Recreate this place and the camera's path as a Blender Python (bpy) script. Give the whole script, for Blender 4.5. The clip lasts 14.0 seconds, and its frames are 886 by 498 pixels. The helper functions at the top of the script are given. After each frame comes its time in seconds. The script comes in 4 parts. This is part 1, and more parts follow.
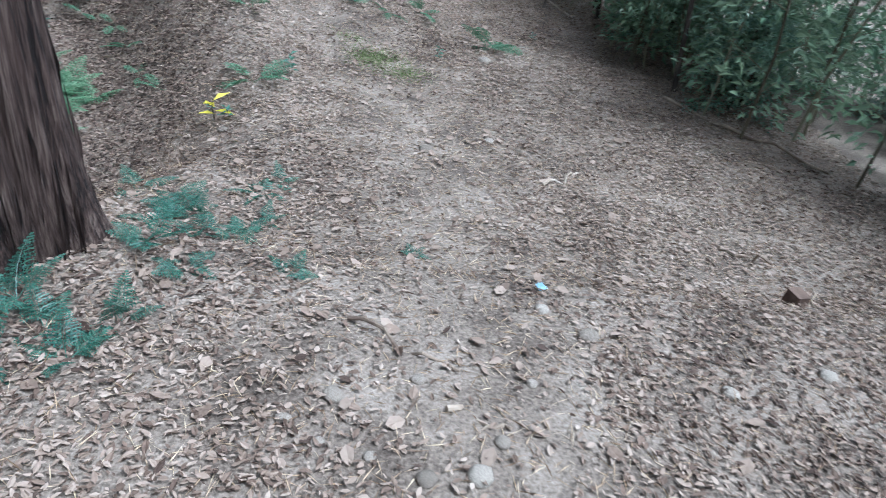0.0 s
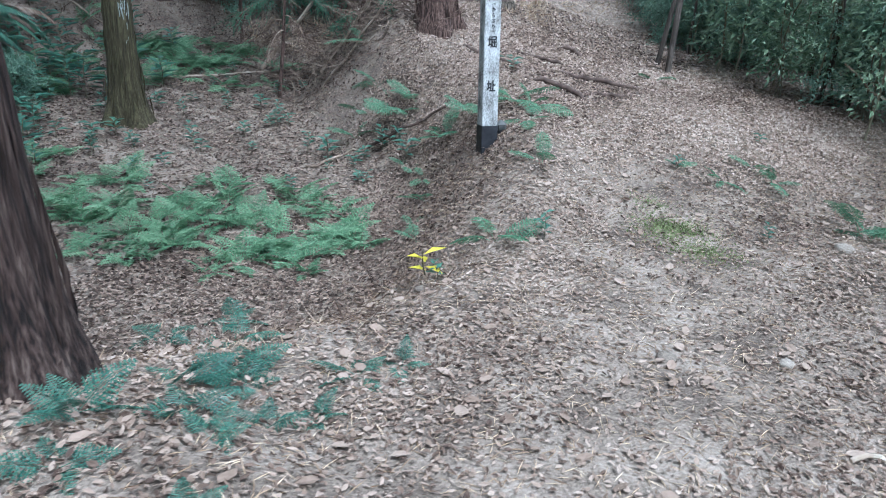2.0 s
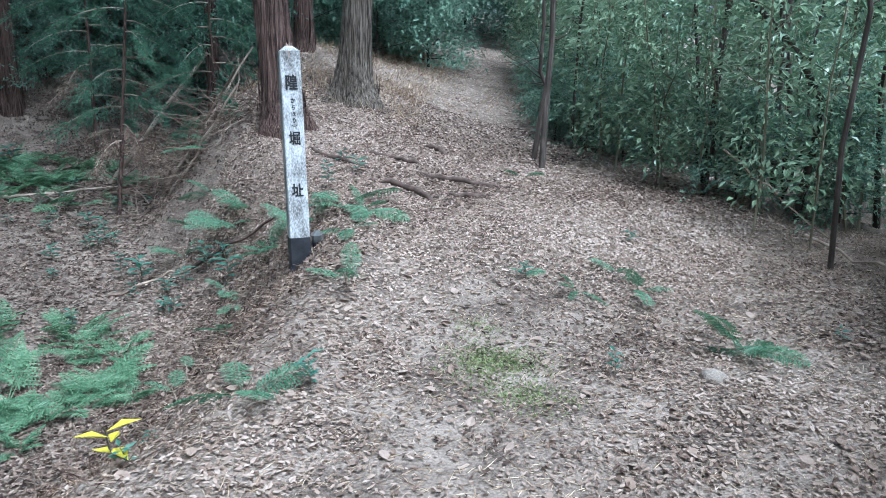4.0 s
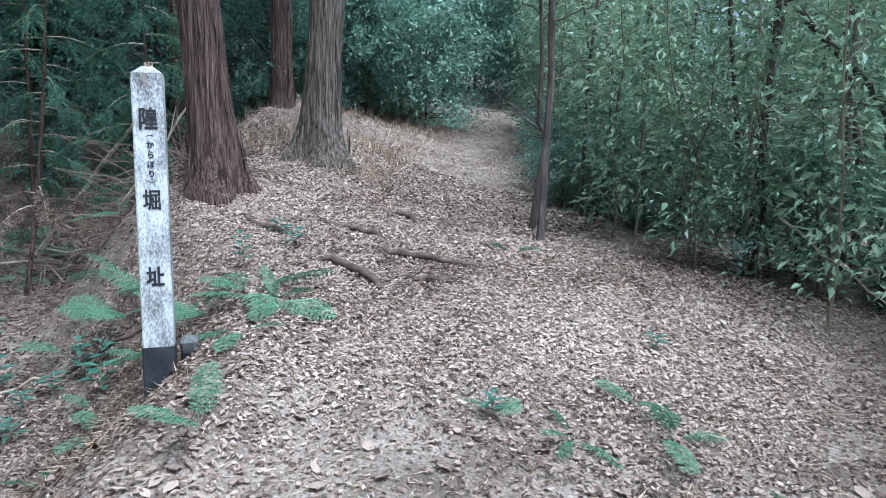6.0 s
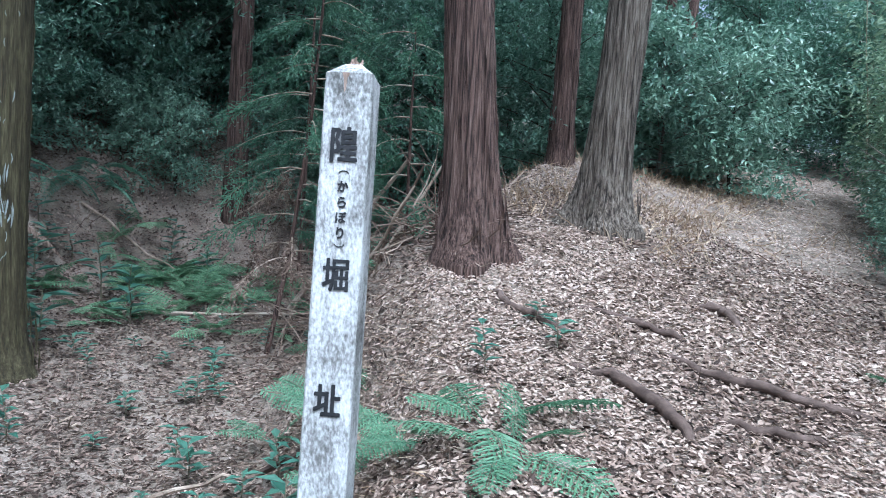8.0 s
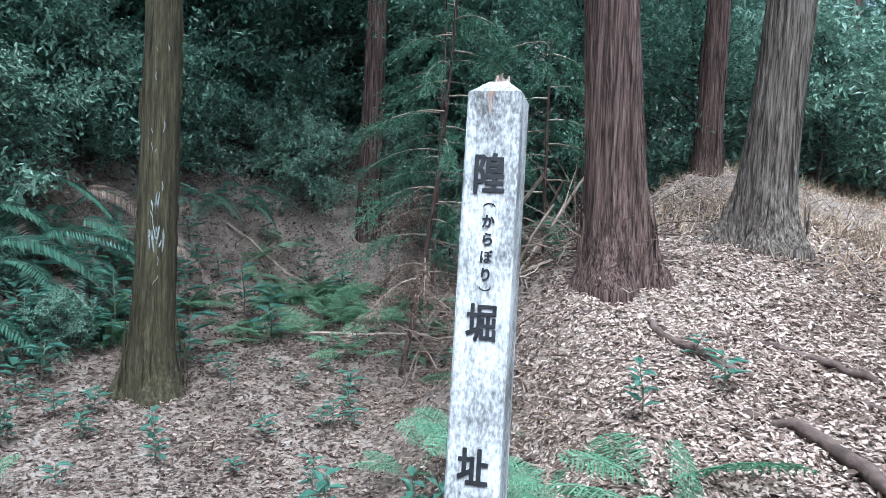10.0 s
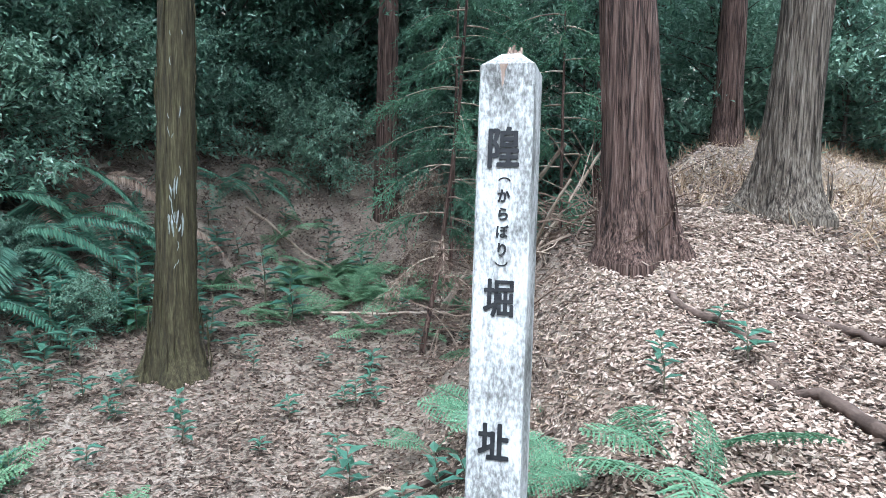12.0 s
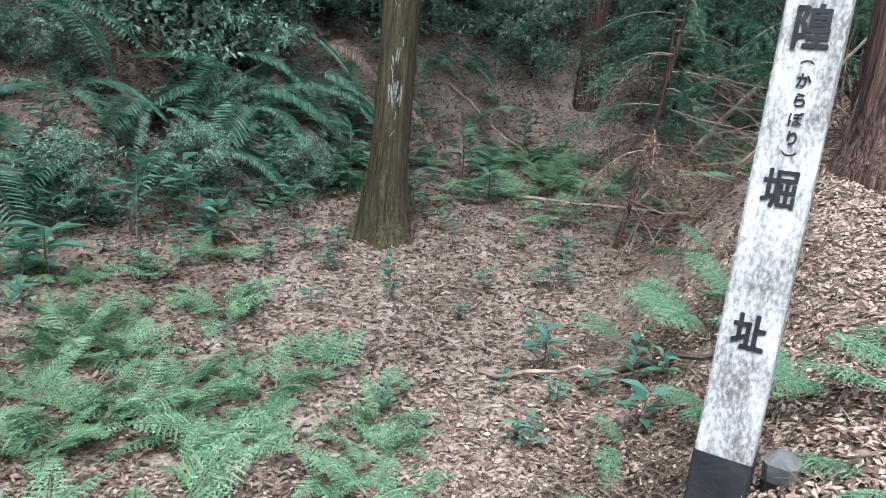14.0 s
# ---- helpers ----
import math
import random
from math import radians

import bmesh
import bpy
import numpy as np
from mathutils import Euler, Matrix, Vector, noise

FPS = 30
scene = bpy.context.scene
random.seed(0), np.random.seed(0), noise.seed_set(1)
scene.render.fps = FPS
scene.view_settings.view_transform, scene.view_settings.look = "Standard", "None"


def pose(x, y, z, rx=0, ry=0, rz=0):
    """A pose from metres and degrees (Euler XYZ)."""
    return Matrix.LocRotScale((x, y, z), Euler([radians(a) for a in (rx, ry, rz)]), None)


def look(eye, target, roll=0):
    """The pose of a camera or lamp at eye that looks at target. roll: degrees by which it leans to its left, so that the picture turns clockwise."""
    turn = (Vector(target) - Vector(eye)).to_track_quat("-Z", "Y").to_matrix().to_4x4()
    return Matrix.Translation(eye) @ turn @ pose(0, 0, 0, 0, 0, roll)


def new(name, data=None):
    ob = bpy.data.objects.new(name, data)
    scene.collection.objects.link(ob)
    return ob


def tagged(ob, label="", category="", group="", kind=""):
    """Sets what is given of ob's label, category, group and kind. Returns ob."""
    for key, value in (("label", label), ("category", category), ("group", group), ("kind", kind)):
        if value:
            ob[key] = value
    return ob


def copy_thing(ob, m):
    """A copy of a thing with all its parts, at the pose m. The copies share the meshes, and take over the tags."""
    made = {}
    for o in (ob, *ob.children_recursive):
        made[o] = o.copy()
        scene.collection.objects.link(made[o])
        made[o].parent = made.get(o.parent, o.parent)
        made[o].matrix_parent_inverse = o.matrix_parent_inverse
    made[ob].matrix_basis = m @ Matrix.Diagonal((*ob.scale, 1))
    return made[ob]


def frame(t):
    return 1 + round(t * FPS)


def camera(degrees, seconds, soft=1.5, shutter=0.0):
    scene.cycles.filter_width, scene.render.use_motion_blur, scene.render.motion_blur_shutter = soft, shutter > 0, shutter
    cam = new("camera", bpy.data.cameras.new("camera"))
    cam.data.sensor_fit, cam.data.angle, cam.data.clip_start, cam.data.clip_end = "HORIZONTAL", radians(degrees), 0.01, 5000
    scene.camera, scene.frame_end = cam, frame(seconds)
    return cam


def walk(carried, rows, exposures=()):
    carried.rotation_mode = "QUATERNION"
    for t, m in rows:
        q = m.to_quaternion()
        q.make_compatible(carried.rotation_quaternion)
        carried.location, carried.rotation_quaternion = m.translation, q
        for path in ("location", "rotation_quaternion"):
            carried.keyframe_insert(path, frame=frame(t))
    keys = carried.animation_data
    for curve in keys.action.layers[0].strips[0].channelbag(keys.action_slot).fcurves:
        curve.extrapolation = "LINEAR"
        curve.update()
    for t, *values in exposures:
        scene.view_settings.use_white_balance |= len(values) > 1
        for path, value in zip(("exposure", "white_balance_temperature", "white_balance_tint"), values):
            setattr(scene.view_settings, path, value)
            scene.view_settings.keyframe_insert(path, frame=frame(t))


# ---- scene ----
cam = camera(64.2, 14.0, 0.9, 0.16)
METRES, EYE, TILT, LEAN, TURN = 7.4, 1.75, -33.24, -8.57, 0.0
EXPOSURES = [(0.0, 0.85, 4850, 1), (3.0, 1.02, 4800, 1), (6.5, 1.1, 4800, 2), (9.0, 1.3, 4900, 4), (11.5, 1.5, 5050, 2), (14.0, 1.34, 5450, 6)]
ROWS = [
    (0.0, 0.0, 0.0, 0.0, 0.0, 0.0, -0.0),
    (0.5, 0.0137, 0.0548, 0.0068, 12.64, 2.1, -5.15),
    (1.0, 0.0465, 0.1114, 0.0181, 22.3, 8.55, -8.05),
    (1.5, 0.072, 0.1664, 0.0313, 26.12, 7.71, -10.92),
    (2.0, 0.0971, 0.2168, 0.0467, 31.03, 10.75, -13.3),
    (2.5, 0.1125, 0.2702, 0.0675, 29.43, 14.51, -13.74),
    (3.0, 0.1265, 0.3129, 0.0872, 29.17, 17.28, -12.05),
    (3.5, 0.1329, 0.359, 0.1079, 29.72, 18.73, -12.0),
    (4.0, 0.1314, 0.4063, 0.1325, 28.07, 19.87, -9.23),
    (6.5, 0.0439, 0.6489, 0.276, 32.05, 26.95, -10.82),
    (7.0, 0.0091, 0.6851, 0.3017, 38.12, 27.56, -16.49),
    (7.5, -0.0325, 0.7136, 0.3271, 43.49, 27.68, -20.7),
    (8.0, -0.0717, 0.7285, 0.3501, 47.62, 25.0, -23.92),
    (8.5, -0.0984, 0.7245, 0.3596, 50.6, 24.62, -25.38),
    (9.0, -0.1044, 0.7266, 0.3652, 54.48, 23.95, -27.52),
    (11.5, -0.1069, 0.7344, 0.3692, 60.42, 18.71, -26.93),
    (12.0, -0.1069, 0.734, 0.369, 60.59, 18.49, -26.79),
    (12.5, -0.1059, 0.733, 0.3676, 60.72, 18.2, -26.88),
    (13.0, -0.1073, 0.7289, 0.3626, 63.83, 14.53, -28.86),
    (13.5, -0.1104, 0.7205, 0.3536, 69.95, 6.87, -33.67),
    (14.0, -0.1117, 0.71, 0.3447, 75.18, 2.01, -35.7),
]
walk(cam, [(t, pose(0, 0, EYE, TILT, LEAN, TURN) @ pose(METRES * x, METRES * y, METRES * z, 90 + pitch, roll, yaw)) for t, x, y, z, yaw, pitch, roll in ROWS], EXPOSURES)


# ---- daylight: an overcast sky over the wood ----
SUN_UP, SUN_ROUND = 66, 112
world = bpy.data.worlds.new("world")
scene.world = world
world.use_nodes = True
wn = world.node_tree.nodes
sky = wn.new("ShaderNodeTexSky")
sky.sky_type, sky.sun_disc = "NISHITA", False
sky.sun_elevation, sky.sun_rotation = radians(SUN_UP), radians(SUN_ROUND)
sky.air_density, sky.dust_density, sky.ozone_density = 0.7, 9.0, 0.6
wn["Background"].inputs["Strength"].default_value = 0.15
cloud = wn.new("ShaderNodeHueSaturation")
cloud.inputs["Saturation"].default_value = 0.45
world.node_tree.links.new(sky.outputs[0], cloud.inputs["Color"])
world.node_tree.links.new(cloud.outputs[0], wn["Background"].inputs["Color"])
sun = new("sun", bpy.data.lights.new("sun", "SUN"))
sun.data.energy, sun.data.angle, sun.data.color = 1.5, radians(25), (1.0, 0.97, 0.92)
su, sr = radians(SUN_UP), radians(SUN_ROUND)
sun.matrix_world = look((math.sin(sr) * math.cos(su) * 50, math.cos(sr) * math.cos(su) * 50, math.sin(su) * 50), (0, 0, 0))

# ---- materials ----


def ramp_material(name, stops, scale=6.0, stretch=(1, 1, 1), rough=0.85, bump=0.3, fine=40.0, spread=0.25, island=0.0, random_ob=0.0, sheen=0.0, spec=0.3, through_light=0.0):
    """A rough natural surface: coarse and fine noise drive a colour ramp and a bump; pieces vary by island or object."""
    m = bpy.data.materials.new(name)
    m.use_nodes = True
    n, l = m.node_tree.nodes, m.node_tree.links
    b = n["Principled BSDF"]
    b.inputs["Roughness"].default_value = rough
    b.inputs["Specular IOR Level"].default_value = spec
    tc = n.new("ShaderNodeTexCoord")
    mp = n.new("ShaderNodeMapping")
    mp.inputs["Scale"].default_value = stretch
    l.new(tc.outputs["Object"], mp.inputs["Vector"])
    big, small = n.new("ShaderNodeTexNoise"), n.new("ShaderNodeTexNoise")
    for t, s in ((big, scale), (small, fine)):
        t.inputs["Scale"].default_value, t.inputs["Detail"].default_value = s, 6
        l.new(mp.outputs[0], t.inputs["Vector"])
    mix = n.new("ShaderNodeMath")
    mix.operation = "MULTIPLY_ADD"
    mix.inputs[1].default_value = spread
    l.new(small.outputs["Fac"], mix.inputs[0])
    l.new(big.outputs["Fac"], mix.inputs[2])
    value = n.new("ShaderNodeMath")
    value.operation = "SUBTRACT"
    value.inputs[1].default_value = spread / 2
    l.new(mix.outputs[0], value.inputs[0])
    out = value.outputs[0]
    for amount, node, socket in ((island, "ShaderNodeNewGeometry", "Random Per Island"), (random_ob, "ShaderNodeObjectInfo", "Random")):
        if amount:
            src = n.new(node)
            a = n.new("ShaderNodeMath")
            a.operation = "MULTIPLY_ADD"
            a.inputs[1].default_value = amount
            l.new(src.outputs[socket], a.inputs[0])
            l.new(out, a.inputs[2])
            s = n.new("ShaderNodeMath")
            s.operation = "SUBTRACT"
            s.inputs[1].default_value = amount / 2
            l.new(a.outputs[0], s.inputs[0])
            out = s.outputs[0]
    r = n.new("ShaderNodeValToRGB")
    e = r.color_ramp.elements
    while len(e) < len(stops):
        e.new(0.5)
    for el, (p, c) in zip(e, stops):
        el.position, el.color = p, (*c, 1)
    l.new(out, r.inputs[0])
    l.new(r.outputs[0], b.inputs["Base Color"])
    if bump:
        bp = n.new("ShaderNodeBump")
        bp.inputs["Strength"].default_value, bp.inputs["Distance"].default_value = bump, 0.02
        l.new(mix.outputs[0], bp.inputs["Height"])
        l.new(bp.outputs[0], b.inputs["Normal"])
    if through_light:
        tr = n.new("ShaderNodeBsdfTranslucent")
        ms = n.new("ShaderNodeMixShader")
        ms.inputs[0].default_value = through_light
        l.new(r.outputs[0], tr.inputs["Color"])
        l.new(b.outputs[0], ms.inputs[1])
        l.new(tr.outputs[0], ms.inputs[2])
        l.new(ms.outputs[0], n["Material Output"].inputs["Surface"])
    return m


def leafy(name, dark, light, rough=0.45, **k):
    mid = tuple((a + b) / 2 for a, b in zip(dark, light))
    return ramp_material(name, [(0.2, dark), (0.5, mid), (0.8, light)], 1.5, rough=rough, bump=0, fine=30, island=0.55, random_ob=0.25, spec=0.4, through_light=0.35, **k)


SOIL = ramp_material("soil_and_leaf_mould", [(0.3, (0.085, 0.064, 0.05)), (0.45, (0.16, 0.124, 0.098)), (0.6, (0.235, 0.188, 0.152)), (0.8, (0.32, 0.265, 0.22))], 3.0, fine=70, spread=0.8, bump=0.8)
LITTER = ramp_material("dry_leaf", [(0.12, (0.06, 0.037, 0.027)), (0.32, (0.165, 0.112, 0.083)), (0.52, (0.27, 0.198, 0.152)), (0.78, (0.37, 0.288, 0.232)), (0.98, (0.48, 0.395, 0.33))], 0.8, fine=60, island=0.62, random_ob=0.3, rough=0.75, bump=0.1, through_light=0.1)
# lighter dry leaf: the open sky's light on the ridge is in its colour
LITTER_LIT = ramp_material("dry_leaf_lit", [(0.12, (0.10, 0.065, 0.048)), (0.30, (0.26, 0.185, 0.142)), (0.5, (0.38, 0.29, 0.232)), (0.75, (0.47, 0.38, 0.315)), (0.98, (0.56, 0.475, 0.405))], 0.8, fine=60, island=0.65, random_ob=0.3, rough=0.75, bump=0.1, through_light=0.1)
LITTER_MOAT = ramp_material("dark_brown_leaf", [(0.12, (0.04, 0.025, 0.018)), (0.32, (0.105, 0.069, 0.051)), (0.52, (0.19, 0.135, 0.105)), (0.78, (0.30, 0.225, 0.18)), (0.98, (0.44, 0.36, 0.30))], 0.8, fine=60, island=0.75, random_ob=0.3, rough=0.75, bump=0.1, through_light=0.1)
STRAW = ramp_material("dry_grass", [(0.2, (0.20, 0.13, 0.08)), (0.5, (0.40, 0.29, 0.19)), (0.85, (0.56, 0.45, 0.32))], 2, island=0.7, rough=0.8, bump=0)
BROWN_FERN = ramp_material("withered_frond", [(0.2, (0.085, 0.055, 0.04)), (0.5, (0.175, 0.123, 0.092)), (0.85, (0.29, 0.228, 0.178))], 2, island=0.6, rough=0.85, bump=0)
BARK_RED = ramp_material("cedar_bark_red", [(0.3, (0.018, 0.011, 0.009)), (0.46, (0.075, 0.044, 0.034)), (0.62, (0.125, 0.078, 0.062)), (0.85, (0.21, 0.15, 0.125))], 11, (4.2, 4.2, 0.14), rough=0.92, bump=1.0, fine=30, spread=1.1)
BARK_GREY = ramp_material("cedar_bark_grey", [(0.3, (0.022, 0.016, 0.012)), (0.46, (0.085, 0.066, 0.05)), (0.62, (0.16, 0.132, 0.104)), (0.85, (0.27, 0.235, 0.20))], 10, (3.8, 3.8, 0.15), rough=0.92, bump=1.0, fine=28, spread=1.1)
BARK_DARK = ramp_material("cedar_bark_dark", [(0.3, (0.010, 0.006, 0.005)), (0.46, (0.038, 0.022, 0.017)), (0.6, (0.07, 0.045, 0.036)), (0.85, (0.15, 0.11, 0.09))], 8, (3.4, 3.4, 0.16), rough=0.92, bump=1.0, fine=30, spread=1.1)
BARK_GREEN = ramp_material("cedar_bark_mossy", [(0.25, (0.02, 0.016, 0.009)), (0.5, (0.05, 0.041, 0.02)), (0.7, (0.085, 0.073, 0.036)), (0.9, (0.14, 0.125, 0.075))], 9, (4, 4, 0.3), rough=0.9, bump=0.8, fine=34, spread=0.9)
LICHEN = ramp_material("pale_lichen", [(0.3, (0.14, 0.15, 0.12)), (0.7, (0.34, 0.37, 0.36))], 20, rough=0.9, bump=0.2)
BARK_THIN = ramp_material("sapling_bark", [(0.3, (0.028, 0.022, 0.017)), (0.6, (0.075, 0.06, 0.05)), (0.85, (0.15, 0.125, 0.105))], 8, (2, 2, 0.4), random_ob=0.3, rough=0.9)
CULM = ramp_material("thicket_stem", [(0.2, (0.07, 0.06, 0.04)), (0.5, (0.15, 0.13, 0.085)), (0.85, (0.27, 0.25, 0.17))], 6, (2, 2, 0.4), random_ob=0.5, rough=0.7)
DEAD = ramp_material("dead_wood", [(0.25, (0.14, 0.10, 0.075)), (0.55, (0.32, 0.25, 0.19)), (0.85, (0.50, 0.43, 0.35))], 7, (1, 1, 1), random_ob=0.3, rough=0.9)
ROOT = ramp_material("root_bark", [(0.25, (0.038, 0.024, 0.018)), (0.55, (0.092, 0.063, 0.05)), (0.85, (0.17, 0.128, 0.108))], 12, rough=0.85, bump=0.6)
EVERGREEN = leafy("evergreen_leaf", (0.045, 0.10, 0.07), (0.15, 0.25, 0.17), 0.3)
EVERGREEN_PALE = leafy("evergreen_leaf_pale", (0.085, 0.155, 0.11), (0.25, 0.36, 0.26), 0.28)
THICKET = leafy("thicket_leaf", (0.10, 0.17, 0.10), (0.32, 0.41, 0.26), 0.3)
CEDAR_GREEN = leafy("cedar_needle", (0.05, 0.11, 0.07), (0.12, 0.23, 0.135), 0.6)
FERN_GREEN = leafy("fern_pale_green", (0.085, 0.175, 0.09), (0.24, 0.36, 0.205), 0.5)
FERN_MINT = leafy("fern_grey_green", (0.06, 0.145, 0.08), (0.17, 0.29, 0.17), 0.5)
FERN_TEAL = leafy("fern_deep_green", (0.05, 0.12, 0.085), (0.15, 0.27, 0.18), 0.4)
SEEDLING = leafy("seedling_leaf", (0.035, 0.10, 0.075), (0.11, 0.22, 0.15), 0.3)
YELLOW = leafy("yellow_leaf", (0.55, 0.46, 0.03), (0.80, 0.72, 0.08), 0.5)
MOSS = ramp_material("moss", [(0.2, (0.08, 0.095, 0.035)), (0.5, (0.15, 0.175, 0.07)), (0.8, (0.23, 0.25, 0.12))], 6, fine=60, island=0.5, bump=0, rough=0.95)
STONE = ramp_material("stone", [(0.2, (0.14, 0.112, 0.09)), (0.5, (0.23, 0.19, 0.155)), (0.8, (0.34, 0.295, 0.25))], 10, random_ob=0.5, rough=0.9)
PAINT = ramp_material("weathered_white_paint", [(0.24, (0.09, 0.087, 0.08)), (0.40, (0.22, 0.215, 0.205)), (0.54, (0.40, 0.396, 0.385)), (0.76, (0.62, 0.62, 0.615))], 9, (1.2, 1.2, 0.6), fine=110, spread=0.75, rough=0.75, bump=0.3)
TAR = ramp_material("black_coating", [(0.3, (0.010, 0.010, 0.012)), (0.7, (0.035, 0.035, 0.04))], 12, rough=0.5)
INK = ramp_material("black_lettering", [(0.3, (0.008, 0.008, 0.01)), (0.8, (0.03, 0.03, 0.032))], 30, rough=0.6, bump=0)
SPLINTER = ramp_material("bare_splintered_wood", [(0.3, (0.16, 0.11, 0.085)), (0.55, (0.32, 0.235, 0.185)), (0.8, (0.50, 0.42, 0.35))], 20, (3, 3, 0.5), rough=0.9)
GREY_WOOD = ramp_material("grey_wood", [(0.3, (0.045, 0.045, 0.043)), (0.7, (0.13, 0.13, 0.125))], 12, rough=0.85)
BROWN_WOOD = ramp_material("brown_wood", [(0.3, (0.07, 0.045, 0.035)), (0.7, (0.18, 0.12, 0.09))], 12, rough=0.85)
BLUE = ramp_material("blue_plastic", [(0.3, (0.16, 0.27, 0.36)), (0.7, (0.28, 0.42, 0.52))], 12, rough=0.4, bump=0)

# ---- mesh helpers ----
rng = np.random.default_rng(7)


def mesh_part(name, verts, faces, material, parent=None, label="", soft=False):
    me = bpy.data.meshes.new(name)
    me.from_pydata(verts.tolist() if isinstance(verts, np.ndarray) else verts, [], faces.tolist() if isinstance(faces, np.ndarray) else faces)
    if material:
        me.materials.append(material)
    if soft:
        me.polygons.foreach_set("use_smooth", [True] * len(me.polygons))
    me.update()
    ob = new(name, me)
    if parent:
        ob.parent = parent
    if label:
        ob["label"] = label
    return ob


def part(name, bm, material, parent=None, label="", soft=False):
    me = bpy.data.meshes.new(name)
    bm.to_mesh(me)
    bm.free()
    me.materials.append(material)
    if soft:
        me.polygons.foreach_set("use_smooth", [True] * len(me.polygons))
    ob = new(name, me)
    if parent:
        ob.parent = parent
    if label:
        ob["label"] = label
    return ob


def unit(a):
    return a / np.maximum(np.linalg.norm(a, axis=-1, keepdims=True), 1e-9)


def leaf_blades(base, way, up, length, width, fold=0.25):
    """Pointed leaves: each a folded blade of two faces along its midrib."""
    base, way, up = (np.asarray(a, float) for a in (base, way, up))
    n = len(base)
    way = unit(way)
    side = unit(np.cross(way, up))
    nor = np.cross(side, way)
    L, W = np.broadcast_to(length, n)[:, None], np.broadcast_to(width, n)[:, None]
    mid = base + way * L * 0.45 + nor * W * fold
    v = np.stack([base, mid + side * W / 2, base + way * L - nor * L * 0.08, mid - side * W / 2], 1).reshape(-1, 3)
    i = np.arange(n)[:, None] * 4
    f = np.concatenate([i + [0, 1, 2], i + [0, 2, 3]])
    return v, f


def round_leaves(base, way, up, length, width):
    """Broad fallen leaves: six corners, folded along the midrib and curled at the tip."""
    way = unit(way)
    side = unit(np.cross(way, up))
    nor = np.cross(side, way)
    L, W = length[:, None], width[:, None]
    lift = nor * W * rng.uniform(-0.1, 0.4, (len(base), 1))
    curl = nor * L * rng.uniform(-0.12, 0.2, (len(base), 1))
    v = np.stack([base, base + way * L * 0.3 + side * W * 0.5 + lift, base + way * L * 0.7 + side * W * 0.42 + lift, base + way * L + curl, base + way * L * 0.7 - side * W * 0.42 + lift * 0.8, base + way * L * 0.3 - side * W * 0.5 + lift * 0.9], 1).reshape(-1, 3)
    i = np.arange(len(base))[:, None] * 6
    return v, np.concatenate([i + [0, 1, 2, 3], i + [0, 3, 4, 5]])


def join(pieces):
    vs, fs, k = [], [], 0
    for v, f in pieces:
        vs.append(np.asarray(v, float))
        fs += [tuple(int(a) + k for a in q) for q in f]
        k += len(v)
    return np.concatenate(vs), fs


def tube(points, radii, sides=6):
    """A tapered branch through the points."""
    P = np.asarray(points, float)
    r = np.broadcast_to(radii, len(P))
    t = unit(np.gradient(P, axis=0))
    a = unit(np.cross(t, np.where(np.abs(t[:, 2:3]) > 0.9, [[1.0, 0, 0]], [[0, 0, 1.0]])))
    b = np.cross(t, a)
    ang = np.linspace(0, 2 * np.pi, sides, endpoint=False)
    v = (P[:, None] + r[:, None, None] * (np.cos(ang)[None, :, None] * a[:, None] + np.sin(ang)[None, :, None] * b[:, None])).reshape(-1, 3)
    f = [(i * sides + j, i * sides + (j + 1) % sides, (i + 1) * sides + (j + 1) % sides, (i + 1) * sides + j) for i in range(len(P) - 1) for j in range(sides)]
    f += [tuple(range(sides))[::-1], tuple((len(P) - 1) * sides + j for j in range(sides))]
    return v, f


def bent(a, b, n=6, wobble=0.05, sag=0.0):
    """Points from a to b with small kinks."""
    a, b = np.asarray(a, float), np.asarray(b, float)
    u = np.linspace(0, 1, n)[:, None]
    w = np.sin(np.pi * u)
    return a + (b - a) * u + rng.normal(0, wobble, (n, 3)) * w + np.array([0, 0, sag]) * w


def empty(name, label, category, group="", kind=""):
    return tagged(new(name), label, category, group, kind)


# ---- the ground: a ridge path above a dry moat ----
def smooth(a, b, x):
    u = min(1.0, max(0.0, (x - a) / (b - a)))
    return u * u * (3 - 2 * u)


def profile(knots, x):
    if x <= knots[0][0]:
        return knots[0][1]
    for (a, p), (b, q) in zip(knots, knots[1:]):
        if x <= b:
            return p + (q - p) * (x - a) / (b - a)
    return knots[-1][1]


CLIMB = [(2.6, -0.38), (3.2, -0.36), (4.0, -0.23), (4.5, -0.1), (5.2, 0.02), (7.0, 0.17), (9.0, 0.42), (10.2, 0.6), (11.5, 0.78), (15.3, 1.8), (25, 3.6), (60, 7)]
START = [(-6, 1.2), (0, 0.66), (1.3, 0.54), (2.4, 0.42), (2.9, 0.22), (4.4, 0.05), (6.0, 0.0)]
CREST = [(-1.1, -8.0), (-1.15, 0.5), (-1.4, 2.8), (-0.9, 4.0), (-1.0, 5.2), (-1.6, 6.4), (-1.85, 7.0), (-2.7, 7.95), (-3.4, 8.4), (-4.9, 9.0), (-6.4, 10.5), (-7.4, 13.0), (-10.0, 20.0), (-20.0, 40.0)]
FOOT = [(-3.2, -8.0), (-5.2, 1.0), (-7.0, 3.8), (-8.6, 6.3), (-10.2, 8.8), (-9.4, 11.5), (-10.0, 14.5), (-14.0, 24.0), (-24.0, 42.0)]


